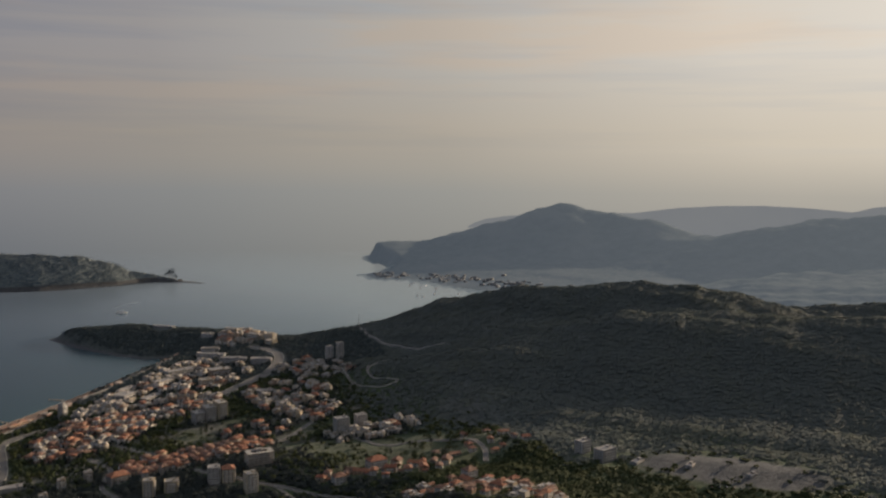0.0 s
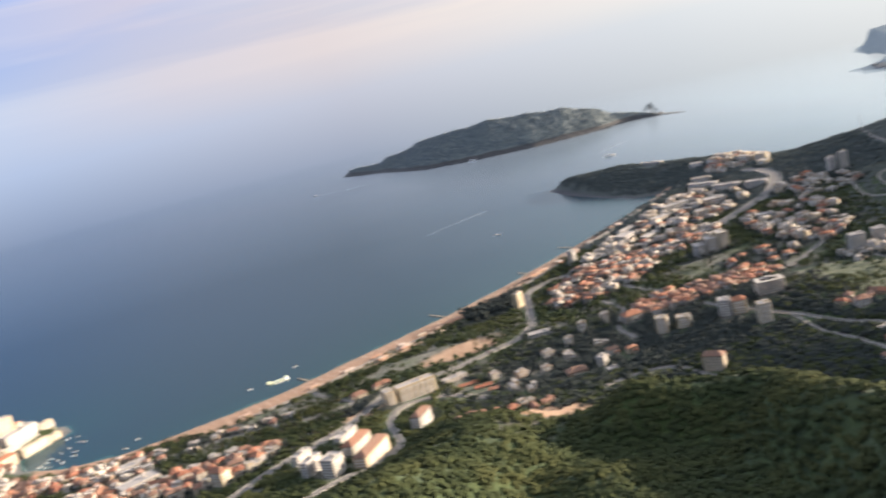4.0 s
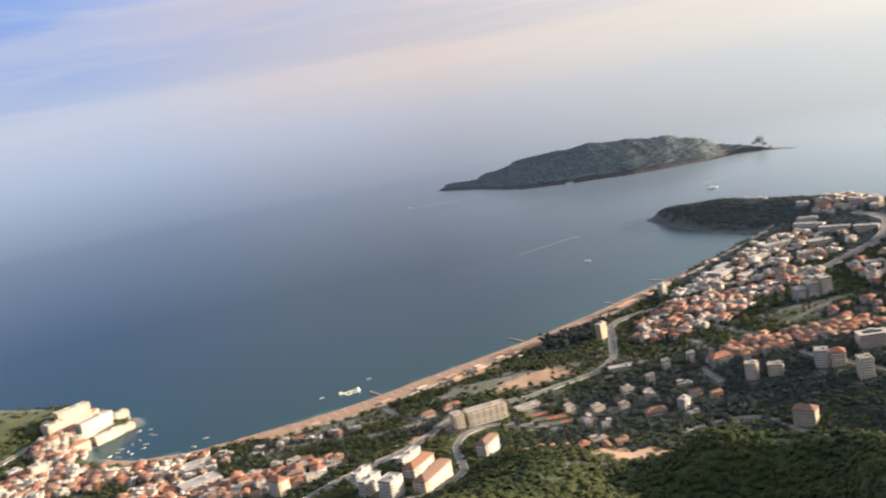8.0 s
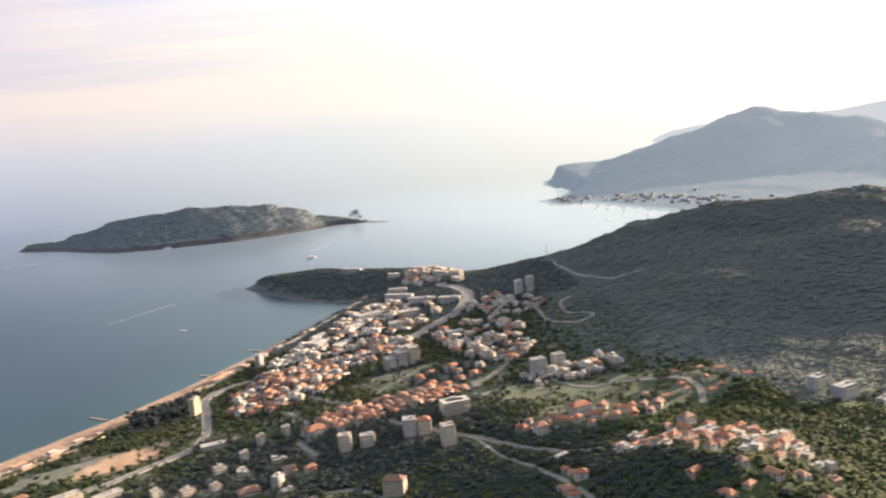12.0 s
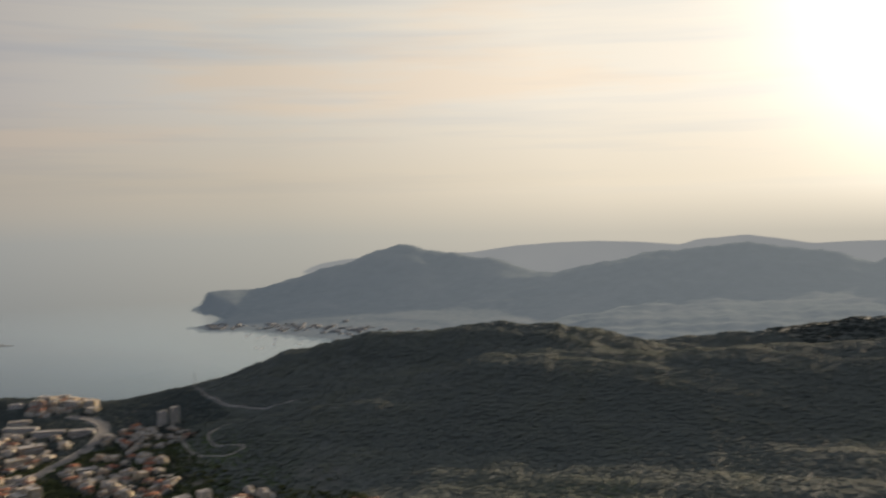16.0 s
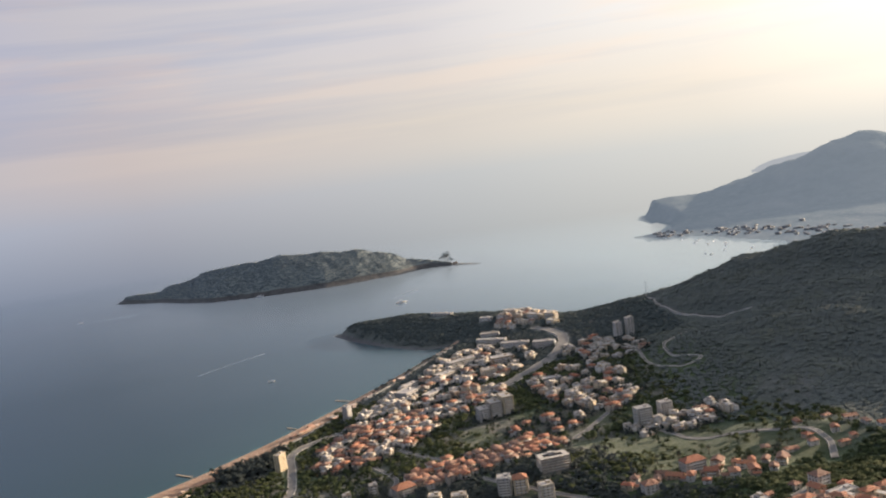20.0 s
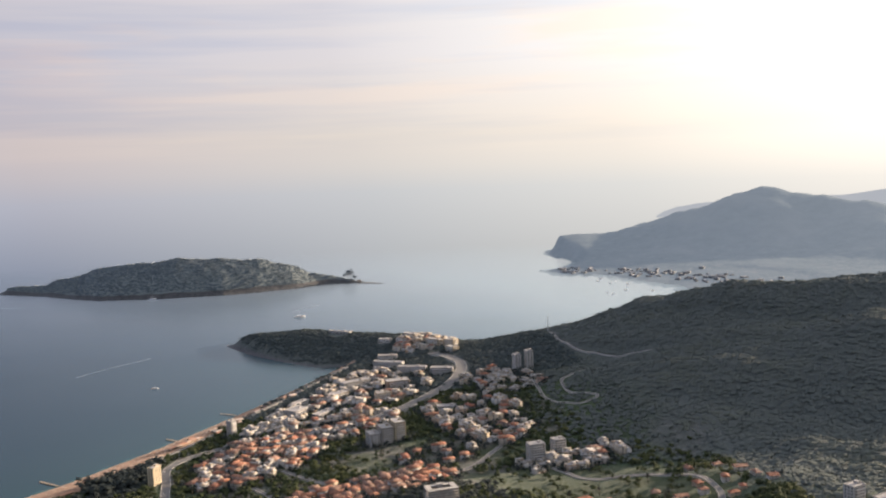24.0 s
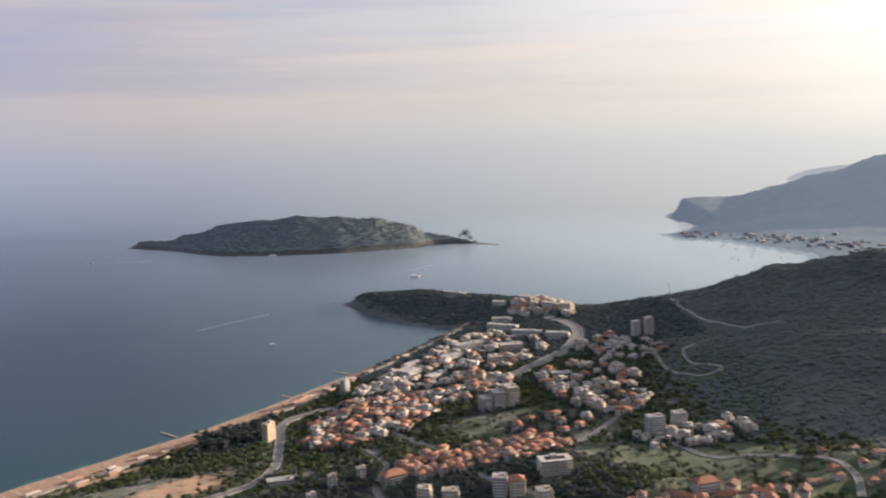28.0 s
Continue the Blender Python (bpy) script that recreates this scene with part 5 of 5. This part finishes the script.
def boat(long, label, cabin=True, group=""):
    root = tagged(new("boat"), label, "boat", group)
    part("hull", hull_mesh(long, long * 0.3, long * 0.09), root)
    if cabin:
        w, h = long * 0.09, long * 0.1
        part("cabin", boxes("cabin", [HULL, GLASS], (-long * 0.2, -w, 0, long * 0.12, w, h), (-long * 0.19, -w - 0.03, h * 0.55, long * 0.1, w + 0.03, h * 0.85, 1), (-long * 0.22, -w * 1.1, h, long * 0.14, w * 1.1, h * 1.12)),
             root, "white cabin with dark windows", pose(0, 0, long * 0.08))
    part("windscreen" if not cabin else "mast", boxes("mast", [GLASS if not cabin else HULL], *([(0, -long * 0.1, 0, 0.2, long * 0.1, 0.7)] if not cabin else [(-0.08, -0.08, 0, 0.08, 0.08, long * 0.3)])),
         root, "", pose(long * 0.05, 0, long * (0.08 if not cabin else 0.17)))
    return root


launch = boat(8.0, "small white motor boat moored in the bay", False, "moored boats")
launch.matrix_basis = pose(-846, 1121, 0.1, 0, 0, 20)
boat_rnd = random.Random(3)
for x, y in ((-862, 1118), (-831, 1099), (-837, 1080), (-816, 1062), (-810, 1047), (-848, 1049), (-846, 1037), (-830, 1039), (-817, 1029), (-850, 1025), (-832, 1019), (-1010, 1231),
             (-968, 1217), (-726, 1040), (-722, 1069), (-597, 1196), (-547, 1266), (-840, 1065), (-822, 1095)):
    copy_thing(launch, pose(x, y, 0.1, 0, 0, boat_rnd.uniform(0, 360)))
for x, y, long, turn, label in ((-279, 1939, 13, 10, "white cabin cruiser at anchor off the beach"), (-5, 2725, 32, 15, "long white excursion boat under way"), (-490, 3300, 26, 5, "white excursion boat off the island"),
                                (-1090, 3260, 14, 190, "white motor yacht far out"), (-1671, 1618, 16, 30, "white motor yacht with a short wake")):
    boat(long, label).matrix_basis = pose(x, y, 0.1, 0, 0, turn)
mooring = boat(14.0, "moored boat in the far harbour", True, "harbour boats")
mooring.matrix_basis = pose(1001, 2883, 0.1, 0, 0, 30)
for x, y in ((1036, 2969), (1044, 3103), (1073, 2845), (931, 2854), (939, 2825), (1010, 3060), (990, 3130), (1060, 3030), (1020, 3190), (985, 3250)):
    copy_thing(mooring, pose(x, y, 0.1, 0, 0, boat_rnd.uniform(0, 360)))

FOAM = material("wake_foam", lambda n, p: n.ramp(n.noise(p, 0.3, 4.0), [(0.35, (0.10, 0.15, 0.19)), (0.7, (0.36, 0.40, 0.43))]), 0.6)
for line, half in (([(-460, 2095), (-420, 2150), (-380, 2200), (-335, 2250)], 1.6), ([(-1671, 1618), (-1720, 1590), (-1790, 1548)], 2.0), ([(-1090, 3260), (-1010, 3262), (-900, 3270)], 2.2),
                   ([(-30, 2830), (10, 2900), (50, 2950)], 3.0)):
    p = line_points(line)
    verts = [(x + s * half * (0.3 + k / len(p)), y - s * half * 0.4, 0.06) for k, (x, y) in enumerate(p) for s in (-1, 1)]
    tagged(new("wake", mesh_of("wake", verts, [(2 * k, 2 * k + 1, 2 * k + 3, 2 * k + 2) for k in range(len(p) - 1)], FOAM)), "thin white wake on the calm sea", "wake", kind="structure")


# beach works: parasols in rows, jetties, kiosks, a floating water park
def parasols():
    verts, faces, rng = [], [], np.random.default_rng(8)
    beach = line_points(COAST[12:25], 7.0)
    way = np.gradient(beach, axis=0)
    way /= np.hypot(way[:, 0], way[:, 1])[:, None]
    inland = np.stack([way[:, 1], -way[:, 0]], 1)
    for k, (p, n) in enumerate(zip(beach, inland)):
        if wavy(p[0], p[1], 45, 2.0) < -0.35 or k % 2 or p[0] < -610:
            continue
        for row in range(4 if p[1] > 1300 else 6):
            x, y = p + n * (14 + row * 6.5) + rng.uniform(-1, 1, 2)
            z = ground_z(x, y)
            c = len(verts)
            verts += [(x + 1.5 * math.cos(a), y + 1.5 * math.sin(a), z + 2.0) for a in np.arange(6) * math.pi / 3] + [(x, y, z + 2.6), (x - 0.06, y, z), (x + 0.06, y, z), (x, y + 0.08, z)]
            faces += [(c + j, c + (j + 1) % 6, c + 6) for j in range(6)] + [(c + 7, c + 8, c + 6), (c + 8, c + 9, c + 6), (c + 9, c + 7, c + 6)]
    tagged(new("parasols", mesh_of("parasols", verts, faces, CANVAS)), "rows of closed-set beach parasols on the sand", "parasols", kind="stuff")


parasols()


def jetty(x, y, turn, long):
    root = tagged(new("jetty"), "narrow wooden bathing jetty off the beach", "jetty", "beach jetties")
    part("deck", boxes("deck", [WOOD], (0, -1.4, 0.9, long, 1.4, 1.1)), root)
    for k in range(int(long / 6)):
        for s in (-1.1, 1.1):
            part("pile", boxes("pile", [WOOD], (-0.15, -0.15, -3, 0.15, 0.15, 0.9)), root, "", pose(3 + k * 6, s, 0))
    root.matrix_basis = pose(x, y, 0, 0, 0, turn)


for spot in ((-322, 1388, 140, 38), (-500, 1187, 140, 30), (-110, 1690, 145, 34), (-190, 1560, 140, 24)):
    jetty(*spot)


def kiosk(x, y, turn, long):
    root = tagged(new("beach_kiosk"), "low beach bar with a pale canvas roof", "kiosk", "beach kiosks")
    part("wall", boxes("wall", [WOOD], (-long / 2, -3, -1, long / 2, 3, 2.4)), root)
    part("roof", mesh_of("roof", [(-long / 2 - 1, -4, 2.5), (long / 2 + 1, -4, 2.5), (long / 2 + 1, 4, 2.5), (-long / 2 - 1, 4, 2.5), (-long / 2, 0, 3.6), (long / 2, 0, 3.6)],
                                 [(0, 1, 5, 4), (1, 2, 5), (2, 3, 4, 5), (3, 0, 4), (3, 2, 1, 0)], CANVAS), root, "canvas roof")
    root.matrix_basis = pose(x, y, ground_z(x, y), 0, 0, turn)


for k, (x, y) in enumerate(((-560, 1082), (-480, 1150), (-438, 1195), (-405, 1235), (-372, 1270), (-345, 1305), (-318, 1325), (-300, 1342), (-268, 1380), (-228, 1430), (-205, 1470), (-160, 1545), (-118, 1610),
                            (-75, 1680), (-25, 1770), (-640, 1035), (-700, 995))):
    kiosk(x, y, 48 + 3 * (k % 5 - 2), 10 + 3 * (k % 4))

# clusters of beach bars between the sand and the promenade
bar_rnd = random.Random(6)
for x, y in ((-319, 1298), (-367, 1252), (-180, 1519), (-165, 1545), (-129, 1580), (-102, 1630), (-28, 1744), (-395, 1215)):
    for k in range(4):
        kiosk(x + bar_rnd.uniform(-13, 13), y + 6 * (k - 1.5), 50 + bar_rnd.uniform(-12, 12), bar_rnd.uniform(7, 15))


FLOAT = material("float_plastic", lambda n, p: n.ramp(by_object(n), [(0.0, (0.78, 0.78, 0.74)), (0.5, (0.70, 0.72, 0.30)), (1.0, (0.65, 0.72, 0.76))]), 0.4)


def water_park(x, y):
    root = tagged(new("water_park"), "white and yellow inflatable water park floating off the beach", "water park")
    for k, (u, v, w, d, h, turn) in enumerate(((0, 0, 16, 2, 0.8, 0), (8, 6, 2, 14, 0.8, 0), (-8, 7, 2, 15, 0.9, 8), (0, 13, 17, 2, 0.8, 3), (12, 3, 5, 5, 3.0, 20), (-13, 12, 5, 4, 3.6, 0), (2, 7, 8, 2, 0.8, 60), (15, 14, 4, 4, 2.0, 40))):
        part("float", boxes("float", [FLOAT], (-w / 2, -d / 2, -0.2, w / 2, d / 2, h * 0.7), (-w / 2 + 0.3, -d / 2 + 0.3, h * 0.7, w / 2 - 0.3, d / 2 - 0.3, h)), root, "", pose(u, v, 0, 0, 0, turn))
    root.matrix_basis = pose(x, y, 0, 0, 0, 40)


water_park(-552, 1205)


# a small fortified islet far along the coast
def islet(x, y):
    n, rings = 18, 4
    verts, faces = [], []
    for r in range(rings + 1):
        for k in range(n):
            a = 2 * math.pi * k / n
            reach = (1 - r / rings * 0.8) * (1 + 0.18 * noise.noise(Vector((math.cos(a), math.sin(a), r))))
            verts.append((x + 75 * reach * math.cos(a), y + 45 * reach * math.sin(a), -2 + 26 * (r / rings) ** 0.7 + 2 * noise.noise(Vector((k, r, 3)))))
        if r:
            faces += [(n * (r - 1) + k, n * (r - 1) + (k + 1) % n, n * r + (k + 1) % n, n * r + k) for k in range(n)]
    faces.append(tuple(range(n * rings, n * rings + n)))
    tagged(new("islet", mesh_of("islet", verts, faces, HAZED_SCRUB)), "small rocky islet with red-roofed stone houses", "islet", kind="structure")
    rnd = random.Random(2)
    for _ in range(12):
        u, v = rnd.uniform(-30, 30), rnd.uniform(-16, 16)
        root = building(11, 8, 2, "hip", WALL, "house", 5, (0, 1), 0, "stone house with a red roof on the islet", "house", "islet houses")
        root.matrix_basis = pose(x + u, y + v, 18.5, 0, 0, rnd.uniform(0, 180))


islet(-2340, 2190)


# single trees: a tapered trunk, limbs and a ragged crown of leaf clumps
BARK = material("bark", lambda n, p: n.ramp(n.noise(p, 3.0, 4.0), [(0.3, (0.06, 0.045, 0.032)), (0.7, (0.13, 0.10, 0.07))]), 0.9)


def rod(verts, faces, a, b, r0, r1, n=6):
    a, b = Vector(a), Vector(b)
    u = (b - a).orthogonal().normalized()
    v = (b - a).normalized().cross(u)
    k = len(verts)
    verts += [tuple(c + (u * math.cos(t) + v * math.sin(t)) * r) for c, r in ((a, r0), (b, r1)) for t in (2 * math.pi * i / n for i in range(n))]
    faces += [(k + i, k + (i + 1) % n, k + n + (i + 1) % n, k + n + i) for i in range(n)]


def tree(tall, wide, seed, label, mat=LEAF, flat=0.45, group="trees of the bay"):
    rng = np.random.default_rng(seed)
    root = tagged(new("tree"), label, "tree", group)
    verts, faces = [], []
    fork = (0.3, 0.1, tall * 0.5)
    rod(verts, faces, (0, 0, -1), (0.1, 0, tall * 0.25), tall * 0.035, tall * 0.026)
    rod(verts, faces, (0.1, 0, tall * 0.25), fork, tall * 0.026, tall * 0.018)
    part("trunk", mesh_of("trunk", verts, faces, BARK, True), root)
    tips = []
    for k in range(5):
        a = k * 1.26 + rng.uniform(-0.3, 0.3)
        tip = (math.cos(a) * wide * 0.55, math.sin(a) * wide * 0.55, tall * rng.uniform(0.62, 0.82))
        verts, faces = [], []
        rod(verts, faces, fork, tip, tall * 0.014, tall * 0.005, 5)
        part("limb", mesh_of("limb", verts, faces, BARK, True), root)
        tips.append(tip)
    tips.append((0, 0, tall * 0.85))
    verts, faces = [], []
    for k in range(170):
        c = np.array(tips[k % 6]) + rng.normal(size=3) * np.array([wide * 0.24, wide * 0.24, tall * 0.11 * flat / 0.45])
        n = rng.normal(size=3) * 0.6 + np.array([0, 0, 0.8])
        n /= np.linalg.norm(n)
        s = np.cross(n, rng.normal(size=3))
        s /= np.linalg.norm(s)
        t = np.cross(n, s)
        r = wide * rng.uniform(0.07, 0.15)
        i = len(verts)
        verts += [tuple(c + s * r * math.cos(q) * w + t * r * math.sin(q) * w + n * r * h) for q, w, h in ((0, 1, 0), (1.3, 0.8, 0.3), (2.5, 1, -0.1), (3.8, 0.7, 0.3), (5.1, 1, 0))]
        faces += [(i, i + 1, i + 2), (i, i + 2, i + 3), (i, i + 3, i + 4)]
    part("crown", mesh_of("crown", verts, faces, mat), root)
    return root


def plant():
    rnd = random.Random(21)
    stock = [tree(9, 3.6, 1, "broad green tree among the houses"), tree(12, 3.2, 2, "tall dark pine among the houses", GROVE), tree(7, 3.2, 3, "low olive tree on the meadow")]
    first = set()
    places = ((-420, 1000, 90, 50, 40), (-60, 1330, 120, 60, 28), (220, 1300, 120, 60, 26), (-820, 950, 120, 60, 26), (-480, 930, 90, 60, 26), (320, 1010, 100, 60, 22), (-230, 1190, 60, 40, 12))
    for cx, cy, rx, ry, many in places:
        done = tries = 0
        while done < many and tries < 800:
            tries += 1
            x, y = cx + rnd.uniform(-rx, rx), cy + rnd.uniform(-ry, ry)
            if not clear(x, y, 3) or shore_at(x, y) < 50:
                continue
            m = pose(x, y, ground_z(x, y), 0, 0, rnd.uniform(0, 360))
            k = rnd.randrange(3)
            if k in first:
                copy_thing(stock[k], m)
            else:
                first.add(k)
                stock[k].matrix_basis = m
            TAKEN.append((x, y, 2.5))
            done += 1


plant()

# the tall pines on the island's low point
for x, y, tall, wide, seed in ((168, 3476, 32, 12, 5), (178, 3470, 38, 14, 6), (190, 3464, 20, 10, 7), (156, 3480, 18, 9, 8)):
    t = tree(tall, wide, seed, "tall spreading pine on the island's low rocky point", HAZED_ISLE_WOOD, 0.6, "pines on the point")
    t.matrix_basis = pose(x, y, float(isle_height(np.array([x]), np.array([y]))[0][0]), 0, 0, seed * 50)
hut = building(16, 9, 1, "flat", WALL, "beach_house", 4, (0, 1), 0, "low pale beach house on the island's point", "house")
hut.matrix_basis = pose(205, 3462, 4.5, 0, 0, 10)

# lattice mast on the hill's shoulder
mast = tagged(new("radio_mast"), "slender grey lattice radio mast on the wooded hill", "mast")
STEEL = material("galvanised_steel", lambda n, p: n.ramp(n.noise(p, 0.6, 3.0), [(0.3, (0.30, 0.31, 0.32)), (0.7, (0.45, 0.46, 0.47))]), 0.5, metal=0.6)
for sx, sy in ((-1, -1), (1, -1), (1, 1), (-1, 1)):
    v, f = [], []
    rod(v, f, (sx * 1.6, sy * 1.6, -1), (sx * 0.3, sy * 0.3, 30), 0.16, 0.1, 5)
    part("leg", mesh_of("leg", v, f, STEEL), mast)
for k in range(8):
    v, f = [], []
    z, r = 2 + k * 3.5, 1.6 - 1.3 * (2 + k * 3.5) / 31
    for (ax, ay), (bx, by) in zip(((-1, -1), (1, -1), (1, 1), (-1, 1)), ((1, -1), (1, 1), (-1, 1), (-1, -1))):
        rod(v, f, (ax * r, ay * r, z), (bx * r * 0.9, by * r * 0.9, z + 3), 0.06, 0.06, 4)
    part("bracing", mesh_of("bracing", v, f, STEEL), mast)
mast.matrix_basis = pose(480, 1868, ground_z(480, 1868))


# parked cars
def paint(n, place):
    return n.ramp(n.add("ShaderNodeObjectInfo").outputs["Random"], [(0.0, (0.62, 0.62, 0.61)), (0.35, (0.30, 0.31, 0.33)), (0.55, (0.05, 0.055, 0.06)), (0.7, (0.35, 0.04, 0.035)), (0.85, (0.06, 0.11, 0.24)), (1.0, (0.66, 0.65, 0.62))])


PAINT = material("car_paint", paint, 0.3, spec=0.6)
TYRE = material("rubber", (0.025, 0.025, 0.026), 0.85)


def car():
    root = tagged(new("car"), "small parked car with dark windows", "car", "parked cars")
    side = [(-2.1, 0.35), (2.1, 0.35), (2.15, 0.75), (1.2, 0.95), (-1.9, 0.95), (-2.1, 0.8)]
    v = [(x, s * 0.85, z) for s in (-1, 1) for x, z in side]
    part("body", mesh_of("body", v, [tuple(range(6)), tuple(range(11, 5, -1))] + [(i, i + 6, (i + 1) % 6 + 6, (i + 1) % 6) for i in range(6)], PAINT), root, "painted body")
    top = [(-1.8, 0.95), (1.1, 0.95), (0.45, 1.42), (-1.3, 1.45)]
    v = [(x, s * (0.8 if z < 1 else 0.66), z) for s in (-1, 1) for x, z in top]
    cabin = mesh_of("cabin", v, [(0, 1, 2, 3), (7, 6, 5, 4), (0, 4, 5, 1), (1, 5, 6, 2), (2, 6, 7, 3), (3, 7, 4, 0)], GLASS)
    cabin.materials.append(PAINT)
    cabin.polygons[4].material_index = 1
    part("cabin", cabin, root, "glazed cabin with a painted roof")
    for x in (-1.3, 1.35):
        for y in (-0.8, 0.8):
            v, f = [], []
            rod(v, f, (x, y - 0.11, 0.32), (x, y + 0.11, 0.32), 0.32, 0.32, 10)
            f += [tuple(range(10)), tuple(range(19, 9, -1))]
            part("wheel", mesh_of("wheel", v, f, TYRE), root)
    return root


def park():
    rnd = random.Random(4)
    one, used = car(), False
    rows = [(-380 - 31 * u + 9 * v, 906 + 10 * u + 14 * v, 20) for u in (0, 0.12, 0.24, 0.36, 0.48, 0.6, 0.72, 0.84, 1.0) for v in (0, 1)]
    rows += [(-450 + 5 * k, 1003 + 4.4 * k, 130) for k in range(8)] + [(585 + 6 * k, 738 - 5 * k, 40) for k in range(6)]
    line = line_points(ROADS[0][1], 30.0)
    for k in range(3, len(line) - 3, 3):
        (ax, ay), (bx, by) = line[k][:2], line[k + 1][:2]
        h = math.hypot(bx - ax, by - ay)
        rows.append((ax - (by - ay) / h * 3, ay + (bx - ax) / h * 3, math.degrees(math.atan2(by - ay, bx - ax))))
    for k, (x, y, turn) in enumerate(rows):
        if rnd.random() < 0.12:
            continue
        lift = 0.0
        near = np.hypot(ROAD_POINTS[:, 0] - x, ROAD_POINTS[:, 1] - y)
        if near.min() < 6:
            lift = 0.72
        m = pose(x, y, ground_z(x, y) + lift, 0, 0, turn + rnd.uniform(-4, 4))
        if used:
            copy_thing(one, m)
        else:
            one.matrix_basis, used = m, True


park()
